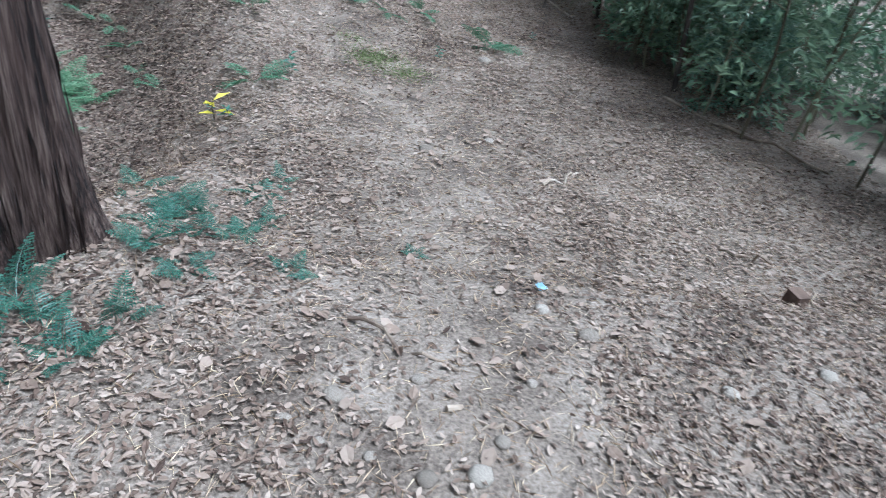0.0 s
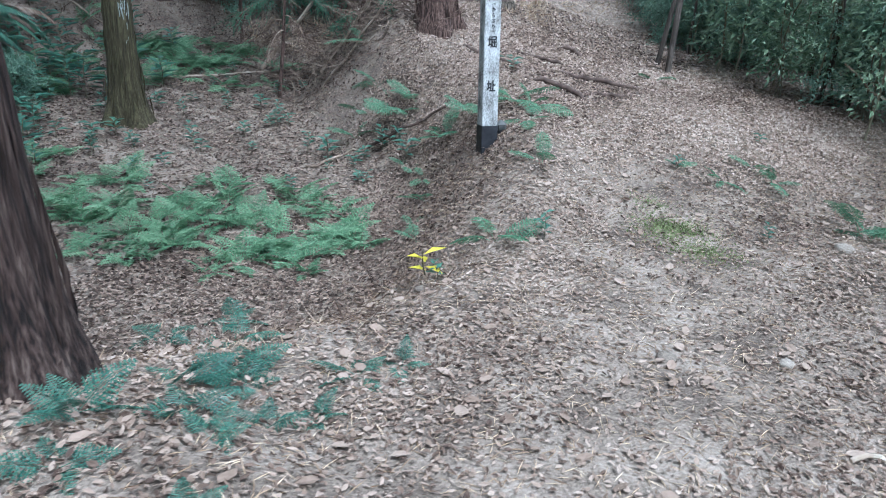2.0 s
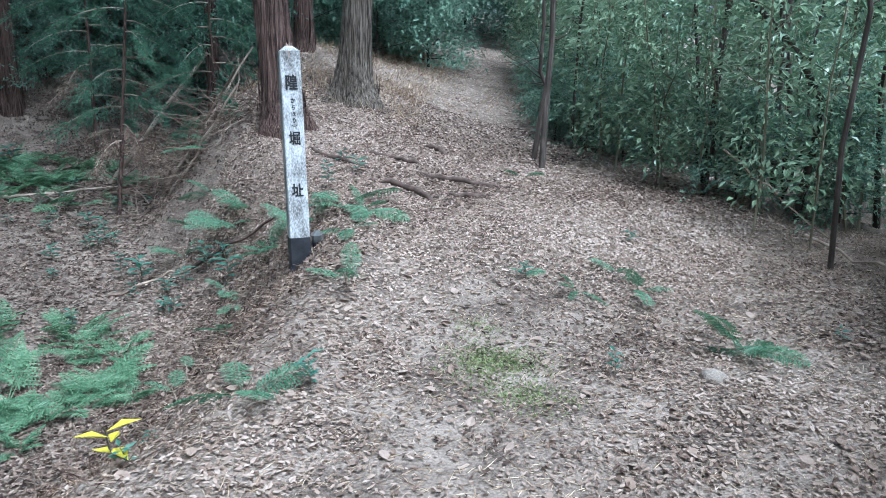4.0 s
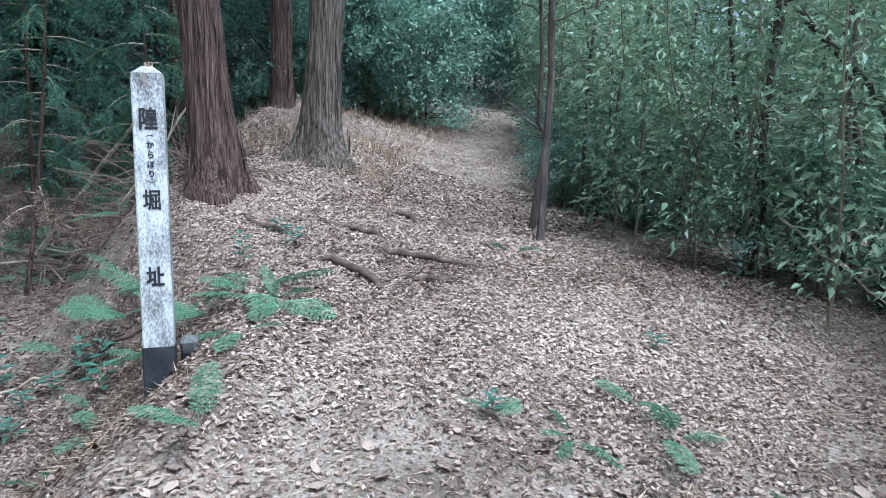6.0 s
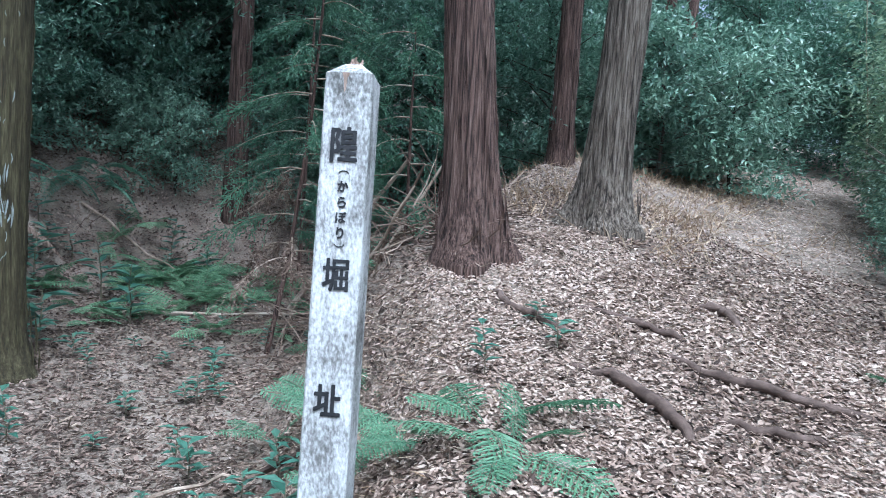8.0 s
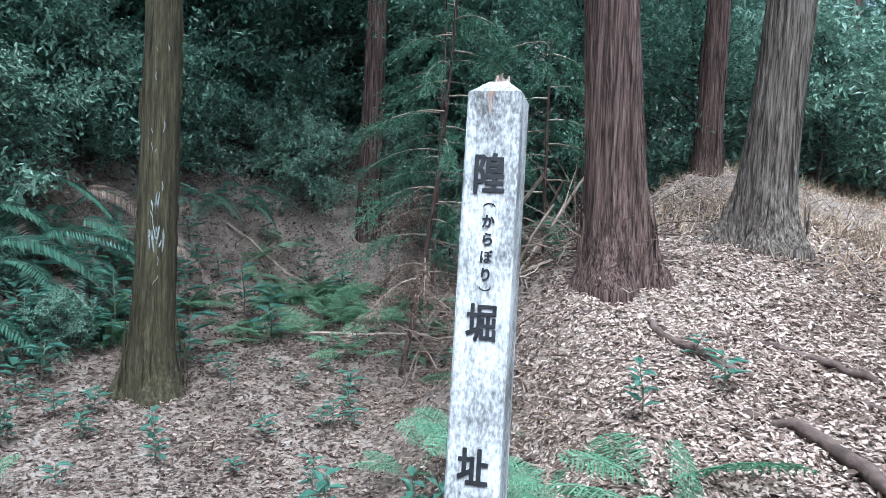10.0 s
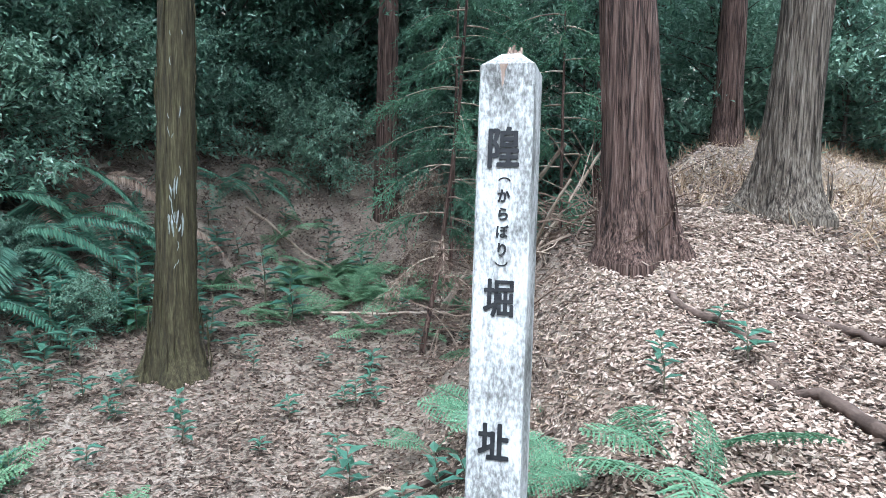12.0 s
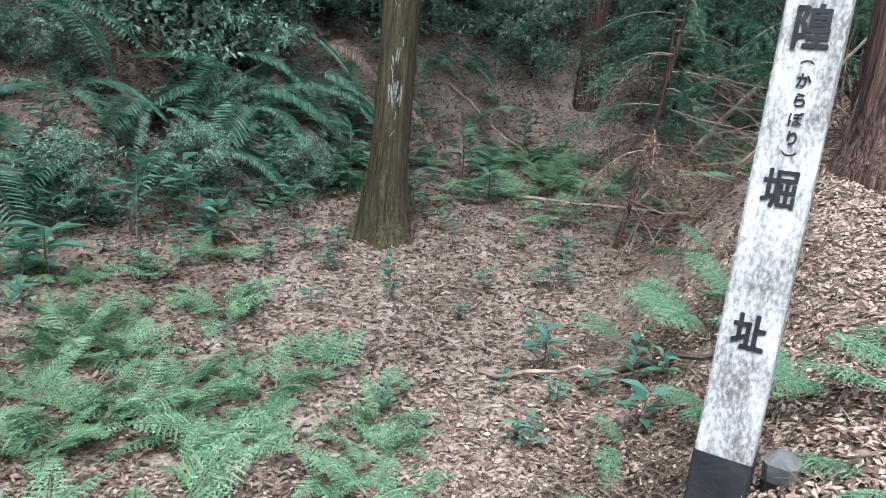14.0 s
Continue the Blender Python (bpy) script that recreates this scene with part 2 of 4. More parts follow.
def beyond(line, x, y):
    """Signed distance to a line of corners, positive on its west side."""
    best, sign = 1e9, 1
    for (ax, ay), (bx, by) in zip(line, line[1:]):
        dx, dy = bx - ax, by - ay
        u = min(1, max(0, ((x - ax) * dx + (y - ay) * dy) / (dx * dx + dy * dy)))
        d = math.hypot(x - ax - u * dx, y - ay - u * dy)
        if d < best - 1e-9:
            best, sign = d, 1 if dx * (y - ay) - dy * (x - ax) > 0 else -1
    return best * sign


def ground_z(x, y):
    ridge = profile(CLIMB, -0.9 * x + 0.45 * y) + profile(START, y)
    ridge += 0.30 * math.exp(-((x + 4.4) ** 2 + (y - 10.0) ** 2) / 2.6)
    ridge += 0.26 * math.exp(-((x + 5.2) ** 2 + (y - 11.7) ** 2) / 1.6)
    ridge += 0.55 * math.exp(-((x + 7.4) ** 2 + (y - 13.4) ** 2) / 4.0)
    d = math.hypot(x + 3.3, y - 5.4)
    moat = -0.93 + 0.035 * d + 0.0085 * min(d, 14) ** 2
    w = smooth(-0.15, 1.15, beyond(CREST, x, y))
    low = min(moat, ridge)
    z = ridge + (low - ridge) * w
    b = beyond(FOOT, x, y)
    if b > -0.6:
        z += 0.62 * max(0.0, b + 0.6) * smooth(-0.6, 1.2, b) * (1 if b < 12 else 12 / b)
    return z + 0.03 * noise.noise((x * 0.9, y * 0.9, 0)) + 0.012 * noise.noise((x * 3, y * 3, 5))

TRAIL = [(0.4, -8.0), (0.3, 0.0), (0.3, 4.0), (-0.1, 6.0), (-1.0, 7.7), (-2.0, 9.2), (-3.1, 11.2), (-4.4, 14.0), (-5.4, 16.5), (-7.4, 20.0), (-9.5, 23.0)]
THICKET_EDGE = [(4.4, -8.0), (4.3, 2.5), (3.45, 4.6), (2.5, 5.9), (2.1, 7.5), (1.4, 9.2), (0.3, 9.85), (-0.6, 10.4), (-1.3, 10.95), (-1.8, 11.6), (-2.9, 13.5), (-4.2, 16.0), (-6.0, 19.5), (-12.0, 30.0)]


def axis(lo, hi, step, far):
    core = list(np.arange(lo, hi + step / 2, step))
    left, right, s = [], [], step
    while (not right) or right[-1] < far:
        s *= 1.35
        right.append((right[-1] if right else core[-1]) + s)
        left.append((left[-1] if left else core[0]) - s)
    return np.array(left[::-1] + core + right)


gx, gy = axis(-12.5, 5.5, 0.09, 900), axis(-3.0, 18.0, 0.09, 900)
gv = [(float(x), float(y), ground_z(x, y) if abs(x) + abs(y) < 160 else ground_z(x * 160 / (abs(x) + abs(y)), y * 160 / (abs(x) + abs(y)))) for y in gy for x in gx]
nx = len(gx)
gf = [(j * nx + i, j * nx + i + 1, (j + 1) * nx + i + 1, (j + 1) * nx + i) for j in range(len(gy) - 1) for i in range(nx - 1)]
ground = mesh_part("ground", gv, gf, SOIL, soft=True)
tagged(ground, "bare earth and leaf mould of a woodland path above a dry moat", "ground", kind="structure")


GZ = np.array([v[2] for v in gv]).reshape(len(gy), nx)


def lay(x, y):
    """Heights and normals of the ground sheet under arrays of places."""
    i = np.clip(np.searchsorted(gx, x) - 1, 0, nx - 2)
    j = np.clip(np.searchsorted(gy, y) - 1, 0, len(gy) - 2)
    u, v = (x - gx[i]) / (gx[i + 1] - gx[i]), (y - gy[j]) / (gy[j + 1] - gy[j])
    a, b, c, d = GZ[j, i], GZ[j, i + 1], GZ[j + 1, i], GZ[j + 1, i + 1]
    z = a * (1 - u) * (1 - v) + b * u * (1 - v) + c * (1 - u) * v + d * u * v
    n = np.stack([-((b - a) * (1 - v) + (d - c) * v) / (gx[i + 1] - gx[i]), -((c - a) * (1 - u) + (d - b) * u) / (gy[j + 1] - gy[j]), np.ones_like(z)], 1)
    return z, unit(n)


def spot(x, y, lift=0.0):
    return (x, y, ground_z(x, y) + lift)


def litter(name, count, box, keep, size, label, lift=0.006, mat=None):
    """Fallen leaves strewn over the ground, lying at odd tilts."""
    x0, y0, x1, y1 = box
    xs, ys = rng.uniform(x0, x1, count), rng.uniform(y0, y1, count)
    if keep:
        ok = np.array([rng.random() < keep(x, y) for x, y in zip(xs, ys)])
        xs, ys = xs[ok], ys[ok]
    z, nrm = lay(xs, ys)
    p = np.stack([xs, ys, z + lift + rng.random(len(z)) * 0.012], 1)
    way = rng.normal(0, 1, p.shape)
    way -= nrm * np.sum(way * nrm, 1, keepdims=True)
    way = unit(way) + nrm * rng.normal(0.05, 0.22, (len(p), 1))
    up = nrm + rng.normal(0, 0.3, p.shape)
    L = rng.uniform(size[0], size[1], len(p))
    v, f = round_leaves(p, way, up, L, L * rng.uniform(0.28, 0.56, len(p)))
    ob = mesh_part(name, v, f, mat or LITTER)
    return tagged(ob, label, "leaf litter", kind="stuff")


def bare(x, y):
    """Thinner litter on the trodden middle of the path."""
    d = abs(beyond(TRAIL, x, y))
    worn = smooth(0.75, 0.15, d) if d < 0.75 else 0.0
    patch = 1 if noise.noise((x * 1.3, y * 1.3, 9)) > 0.05 else 0.7
    scuffed = math.exp(-(((x - 0.42) / 0.3) ** 2 + ((y - 1.75) / 0.5) ** 2))
    return max(0.12, 1 - 0.6 * worn - 0.75 * scuffed) * patch


litter("leaf_litter", 240000, (-3.6, 0.6, 3.8, 10.8), bare, (0.013, 0.039), "dry pale brown leaves strewn thickly over the path")
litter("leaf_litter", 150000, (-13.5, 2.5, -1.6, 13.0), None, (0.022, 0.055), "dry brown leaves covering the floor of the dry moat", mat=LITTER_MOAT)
litter("leaf_litter", 70000, (-10, 9.2, 0.5, 21), lambda x, y: 1.0 if beyond(CREST, x, y) < 0.3 else 0.15, (0.022, 0.055), "dry leaves, coloured lighter for the open sky, over the rising path between the cedars", lift=0.012, mat=LITTER_LIT)
litter("leaf_litter", 75000, (-4.6, 7.0, 0.6, 10.5), lambda x, y: smooth(6.8, 9.0, y - 0.5 * x) if beyond(CREST, x, y) < 0.9 else 0.1, (0.012, 0.038), "dry leaves, coloured lighter for the open sky, on the ridge beside the marker post", lift=0.012, mat=LITTER_LIT)
litter("leaf_litter", 5000, (-8, -2, 5, 2.0), None, (0.025, 0.06), "dry leaves under the trees")


def strewn(name, count, box, keep, label, mat, length, width, category, flat=0.35):
    pts = []
    while len(pts) < count:
        x, y = rng.uniform(box[0], box[2]), rng.uniform(box[1], box[3])
        if rng.random() < keep(x, y):
            pts.append((x, y, 0.0))
    p = np.array(pts)
    p[:, 2] = lay(p[:, 0], p[:, 1])[0]
    way = rng.normal(0, 1, p.shape)
    way[:, 2] = np.abs(way[:, 2]) * flat + 0.05
    L = rng.uniform(length[0], length[1], len(p))
    v, f = leaf_blades(p, way, rng.normal(0, 1, p.shape) + [0, 0, 1], L, width, 0.1)
    return tagged(mesh_part(name, v, f, mat), label, category, kind="stuff")


def near_crest(x, y):
    d = beyond(CREST, x, y)
    return 0.9 if 0.0 < d < 1.3 else 0.25 if -0.3 < d < 2 else 0.03


strewn("dry_grass", 5200, (-6.0, 3.5, -1.0, 10.0), near_crest, "thin dry grass and needles on the moat's bank", BROWN_FERN, (0.05, 0.16), 0.004, "grass")
strewn("dry_grass", 6000, (-9.5, 10.6, -3.5, 18.0), lambda x, y: 0.9 if beyond(TRAIL, x, y) > 0.6 else 0.12, "dry straw-coloured grass beside the rising path", STRAW, (0.08, 0.28), 0.006, "grass", 1.2)
strewn("needle_litter", 40000, (-4.6, 1.0, 3.0, 11.5), lambda x, y: 0.9 if beyond(CREST, x, y) < 0.8 else 0.1, "broken twigs, stalks and needles among the leaves on the path", STRAW, (0.025, 0.09), 0.004, "needle litter", 0.12)
strewn("needle_litter", 17000, (-11, 4.5, -2.5, 11), lambda x, y: 0.8, "fallen cedar needles and twigs in the moat", BROWN_FERN, (0.05, 0.16), 0.006, "needle litter", 0.1)

# ---- trees ----


def cedar_trunk(height, radius, lean, flare, seed, ridges=32, depth=0.06):
    """A tall trunk: fluted bark plates, a flared foot with root lobes, a slow taper."""
    r = np.random.default_rng(seed)
    sides = 104
    zs = np.concatenate([np.linspace(-0.3, 0.8, 20), np.linspace(0.95, 3.5, 26), np.linspace(4, height, 12)])
    ang = np.linspace(0, 2 * np.pi, sides, endpoint=False)
    ph = r.uniform(0, 6, 4)
    v = []
    for z in zs:
        h = max(z, 0)
        base = radius * (1 - 0.75 * h / height)
        foot = flare * math.exp(-h / 0.28) * (1 + 0.35 * np.sin(3 * ang + ph[0]) + 0.3 * np.sin(5 * ang + ph[1]))
        bark = np.array([abs(noise.noise((math.cos(a) * ridges / 6, math.sin(a) * ridges / 6, z * 0.55 + seed))) + 0.5 * abs(noise.noise((math.cos(a) * ridges / 2.6, math.sin(a) * ridges / 2.6, z * 1.3 + seed))) for a in ang])
        rad = base * (1 + foot + depth * (1.2 - 2.4 * bark))
        cx, cy = lean[0] * z, lean[1] * z
        v += [(cx + q * math.cos(a), cy + q * math.sin(a), z) for q, a in zip(rad, ang)]
    n = len(zs)
    f = [(i * sides + j, i * sides + (j + 1) % sides, (i + 1) * sides + (j + 1) % sides, (i + 1) * sides + j) for i in range(n - 1) for j in range(sides)]
    return v, f


def cedar_crown(height, lean, seed, low=0.5, spread=2.4, count=380):
    r = np.random.default_rng(seed)
    z = height * (low + (1.03 - low) * r.random(count) ** 0.8)
    a = r.uniform(0, 2 * np.pi, count)
    reach = spread * (1.05 - (z / height - low) / (1.05 - low)) * np.sqrt(r.random(count))
    p = np.stack([np.cos(a) * reach + lean[0] * z, np.sin(a) * reach + lean[1] * z, z], 1)
    way = np.stack([np.cos(a), np.sin(a), r.normal(-0.3, 0.3, count)], 1)
    return leaf_blades(p, way, r.normal(0, 0.5, (count, 3)) + [0, 0, 1], r.uniform(0.35, 0.8, count), r.uniform(0.12, 0.3, count))


def cedar(x, y, radius, lean, bark, label, height=15.0, flare=0.4, seed=1, z=None, depth=0.07, low=0.45, crown=380):
    tree = empty("cedar_tree", label, "tree", "cedars beside the moat")
    tree.location = (x, y, ground_z(x, y) - 0.03 if z is None else z)
    mesh_part("trunk", *cedar_trunk(height, radius, lean, flare, seed, depth=depth), bark, tree, soft=True)
    r = np.random.default_rng(seed + 200)
    n = 150
    h, a = 0.03 + 3.4 * r.random(n) ** 1.4, r.uniform(0, 2 * np.pi, n)
    q = radius * (1 - 0.75 * h / height) * (1 + flare * np.exp(-h / 0.28) + depth * 0.35)
    base = np.stack([lean[0] * h + q * np.cos(a), lean[1] * h + q * np.sin(a), h], 1)
    out = np.stack([np.cos(a), np.sin(a), 0 * a], 1)
    way = out * r.uniform(-0.02, 0.07, (n, 1)) + [lean[0], lean[1], 1.0] + r.normal(0, 0.03, (n, 3))
    tagged(mesh_part("loose_bark", *leaf_blades(base, way, out, r.uniform(0.12, 0.5, n), r.uniform(0.008, 0.022, n), 0.3), bark, tree, "peeling bark strips"), kind="stuff")
    limbs = []
    for k in range(7):
        a, h = k * 2.4 + seed, height * (low + 0.05 * k)
        limbs.append(tube([(lean[0] * h, lean[1] * h, h), (math.cos(a) * 1.0 + lean[0] * h, math.sin(a) * 1.0 + lean[1] * h, h + 0.1), (math.cos(a) * 2.0 + lean[0] * h, math.sin(a) * 2.0 + lean[1] * h, h - 0.15)], [0.05, 0.035, 0.012], 5))
    for limb in limbs:
        mesh_part("limb", *limb, bark, tree)
    mesh_part("crown", *cedar_crown(height, lean, seed, low, count=crown), CEDAR_GREEN, tree)
    return tree


big = cedar(-1.45, 2.37, 0.235, (-0.03, 0.0), BARK_DARK, "large red-brown cedar trunk with a flared foot beside the path", flare=0.42, seed=3, depth=0.09)
tree_e = cedar(-6.97, 6.63, 0.165, (0.004, 0.012), BARK_GREEN, "slender mossy cedar with pale lichen standing on the moat floor", flare=0.85, seed=11, depth=0.03, crown=600)
tree_a = cedar(-4.26, 9.23, 0.185, (-0.05, -0.056), BARK_RED, "red-brown cedar with peeling bark on the moat's edge", flare=0.75, seed=5, depth=0.08)
tree_b = cedar(-4.57, 10.96, 0.192, (0.053, 0.042), BARK_GREY, "leaning grey-brown cedar with a flared foot on the ridge", flare=0.9, seed=8, depth=0.09)
tree_c = cedar(-7.28, 13.3, 0.16, (0.015, 0.012), BARK_RED, "straight cedar trunk farther along the ridge", flare=0.3, seed=14)
tree_d = cedar(-10.6, 9.95, 0.16, (0.02, 0.0), BARK_RED, "cedar trunk on the far bank of the moat", flare=0.25, seed=17)
# lichen streaks on the mossy trunk
streaks = [(1.28 + 0.42 * rng.random(), rng.uniform(0.008, 0.02), rng.uniform(0.06, 0.2)) for k in range(12)] + [(rng.uniform(0.9, 3.2), rng.uniform(0.005, 0.011), rng.uniform(0.04, 0.1)) for k in range(14)]
for k, (h, w, l) in enumerate(streaks):
    a0 = math.atan2(-1.0, 6.2) + (k % 7 - 3) * 0.11
    rr = 0.165 * (1 - 0.75 * h / 15) * 1.03
    cx, cy = 0.004 * h, 0.012 * h
    vs, fs = [], []
    for i in range(7):
        u = i / 6
        ww = w * math.sin(math.pi * (0.08 + 0.84 * u)) * rng.uniform(0.6, 1.1)
        for s in (-1, 0, 1):
            aa = a0 + s * ww / rr / 2 + 0.05 * math.sin(3 * u + k)
            vs.append((cx + (rr + 0.004) * math.cos(aa), cy + (rr + 0.004) * math.sin(aa), h + (u - 0.5) * l))
    fs = [(i * 3 + j, i * 3 + j + 1, i * 3 + j + 4, i * 3 + j + 3) for i in range(6) for j in range(2)]
    mesh_part("lichen_streak", vs, fs, LICHEN, tree_e, "pale bluish lichen streak")

# farther trunks of the plantation share the far cedars' meshes
for x, y, s in ((-8.6, 18.2, 0.8), (-9.9, 19.3, 0.95), (-8.4, 12.2, 0.7), (-12.8, 12.2, 0.9), (-13.4, 6.6, 0.95), (-11.2, 14.6, 0.9), (-15.0, 9.5, 1.1), (-10.4, 22.5, 0.9), (-14.5, 17.5, 1.1), (-12.0, 4.2, 1.0), (-9.5, 1.5, 1.0), (-6.0, -2.5, 1.1), (-3.0, -6.0, 1.1), (-17.5, 13.0, 1.1), (-6.0, 24.0, 1.0), (-11.5, 26.0, 1.0), (-13, -2, 1.1), (2.5, -7.0, 1.1)):
    far = copy_thing(tree_c if s < 0.96 else tree_d, pose(x, y, ground_z(x, y) - 0.03, 0, 0, rng.uniform(0, 360)))
    far.scale = (s, s, 1.0)
    tagged(far, "cedar trunk deeper in the wood", group="cedars of the wood")


def broadleaf(name, height, spread, count, leaf, material, seed, low=0.12, trunk=0.05):
    """An evergreen shrub or small tree: stem, forked limbs and twigs, leaves in sprays along them."""
    r = np.random.default_rng(seed)
    wood = [tube([(0, 0, -0.15), (0.06, 0.03, height * 0.35), (r.normal(0, 0.12), r.normal(0, 0.12), height * 0.92)], [trunk, trunk * 0.7, trunk * 0.15], 6)]
    pb, pw = [], []
    n_limb = 26
    for k in range(n_limb):
        h = height * (low + (0.95 - low) * (k + r.random()) / n_limb)
        a = k * 2.4 + r.normal(0, 0.4)
        reach = spread * (0.55 + 0.6 * r.random()) * math.sin(math.pi * min(1, 0.25 + 0.72 * h / height)) + 0.1
        rise = r.normal(0.15, 0.2)
        tip = np.array([math.cos(a) * reach, math.sin(a) * reach, h + rise * reach])
        wood.append(tube([(0, 0, h * 0.92), tip * [0.5, 0.5, 0] + [0, 0, h + rise * reach * 0.4], tip], [trunk * 0.35, trunk * 0.2, trunk * 0.06], 4))
        m = count // n_limb
        u = r.random(m) ** 0.6
        core = np.array([0, 0, h * 0.95]) * (1 - u[:, None]) + tip * u[:, None]
        # leaves gather in a few tufts round the limb, with gaps between them
        tuft = r.normal(0, 1, (7, 3)) * [0.24 * spread, 0.24 * spread, 0.13 * spread]
        pb.append(core + tuft[r.integers(0, 7, m)] * (0.4 + 0.6 * u[:, None]) + r.normal(0, 0.055 * spread, (m, 3)))
        out = np.array([math.cos(a), math.sin(a), 0.0])
        pw.append(out * 0.6 + r.normal(0, 0.75, (m, 3)) + [0, 0, -0.15])
    p, w = np.concatenate(pb), np.concatenate(pw)
    p[:, 2] = np.maximum(p[:, 2], 0.03)
    L = r.uniform(leaf * 0.6, leaf * 1.25, len(p))
    tree = empty(name, "", "")
    mesh_part("branchwork", *join(wood), BARK_THIN, tree)
    mesh_part("crown", *leaf_blades(p, w, r.normal(0, 0.45, p.shape) + [0, 0, 1], L, L * 0.42, 0.18), material, tree)
    return tree


def settle(ob, x, y, turn=0, s=1.0, label="", category="", group="", lift=0.0, tip=(0, 0)):
    ob.matrix_basis = pose(x, y, ground_z(x, y) + lift, tip[0], tip[1], turn)
    ob.scale = (s, s, s)
    return tagged(ob, label, category, group)


bush_kinds = [broadleaf("evergreen_bush", 2.6, 1.25, 5200, 0.125, EVERGREEN_PALE, 31, 0.05, 0.035),
              broadleaf("evergreen_tree", 5.2, 1.9, 9000, 0.14, EVERGREEN, 32, 0.10, 0.06),
              broadleaf("evergreen_tree", 6.8, 2.4, 9000, 0.18, EVERGREEN, 33, 0.08, 0.08)]
LABELS = ["glossy broad-leaved evergreen bush beside the path", "dark evergreen understorey tree with dense foliage", "tall dark evergreen tree closing the wood behind"]
NAMES = ["bush", "tree", "tree"]
placed = {0: 0, 1: 0, 2: 0}


def plant(kind, x, y, s=1.0):
    ob = bush_kinds[kind] if not placed[kind] else copy_thing(bush_kinds[kind], Matrix())
    placed[kind] += 1
    return settle(ob, x, y, rng.uniform(0, 360), s, LABELS[kind], NAMES[kind], "evergreens of the wood")


# the bush at the bend and its neighbours
for x, y, s in ((-7.3, 15.6, 0.95), (-6.6, 16.6, 0.9), (-8.3, 16.2, 1.1), (-7.6, 17.6, 1.1), (-8.9, 14.9, 1.0), (-9.6, 17.0, 1.2), (-3.2, 17.6, 0.7), (-3.3, 16.0, 0.6), (-4.2, 19.4, 0.8), (-2.5, 14.6, 0.6), (-1.9, 13.2, 0.5)):
    plant(0, x, y, s)
for x, y, s in ((-9.2, 12.6, 0.75), (-10.2, 11.6, 0.8), (-11.6, 11.2, 0.9), (-12.2, 9.6, 0.85), (-12.4, 8.0, 0.8), (-11.9, 6.6, 0.7), (-8.4, 14.2, 0.7), (-10.4, 13.6, 0.9), (-13.2, 10.6, 1.0), (-8.6, 20.6, 0.8), (-6.4, 21.6, 0.8), (-9.9, 21.0, 1.0), (-4.6, 21.0, 0.8), (-11.2, 19.0, 1.0), (-11.3, 16.0, 1.0), (-11.2, 5.2, 0.7), (-10.2, 3.6, 0.6), (-9.4, 2.2, 0.6)):
    plant(1, x, y, s)
# bushes crowding the far bank, the end of the trail and the back of the thicket
crowd = 0
while crowd < 44:
    x, y = rng.uniform(-13.5, -6.5), rng.uniform(1.0, 13.0)
    d = beyond(FOOT, x, y)
    if 1.0 < d < 4.5 and abs(beyond(CREST, x, y)) > 1.0:
        if y > 7.2 and d < 2.0:
            continue
        plant(0 if d < 2.6 else 1, x, y, rng.uniform(0.5, 0.85) if d < 2.6 else rng.uniform(0.6, 0.9))
        crowd += 1
for x, y, s in ((-9.8, 24.6, 0.9), (-8.2, 24.2, 0.8), (-11.2, 25.8, 1.0), (-7.0, 23.2, 0.9), (-9.0, 27.0, 1.1), (-10.5, 23.6, 0.7)):
    plant(1, x, y, s)
crowd = 0
while crowd < 28:
    x, y = rng.uniform(-5, 6.5), rng.uniform(1, 18)
    if 0.5 < -beyond(THICKET_EDGE, x, y) < 2.8:
        plant(0, x, y, rng.uniform(0.25, 0.5))
        crowd += 1
crowd = 0
while crowd < 8:
    x, y = rng.uniform(-9, 12), rng.uniform(-4, 26)
    d = -beyond(THICKET_EDGE, x, y)
    if 4.0 < d < 10.0:
        plant(1 if d > 6 else 0, x, y, rng.uniform(0.6, 1.0))
        crowd += 1
tries = 0
while placed[2] < 70 and tries < 6000:
    tries += 1
    x, y = rng.uniform(-32, 18), rng.uniform(-14, 42)
    far_w = beyond(FOOT, x, y)
    path_d = abs(beyond(TRAIL, x, y))
    if path_d < (4.6 if y > 6 else 3.2) or (far_w < 3.4 and x < 0 and y < 15) or (beyond(THICKET_EDGE, x, y) > -12.0 and far_w < 2 and y < 16):
        continue
    plant(2, x, y, rng.uniform(0.75, 1.25))

# ---- the thicket along the path ----


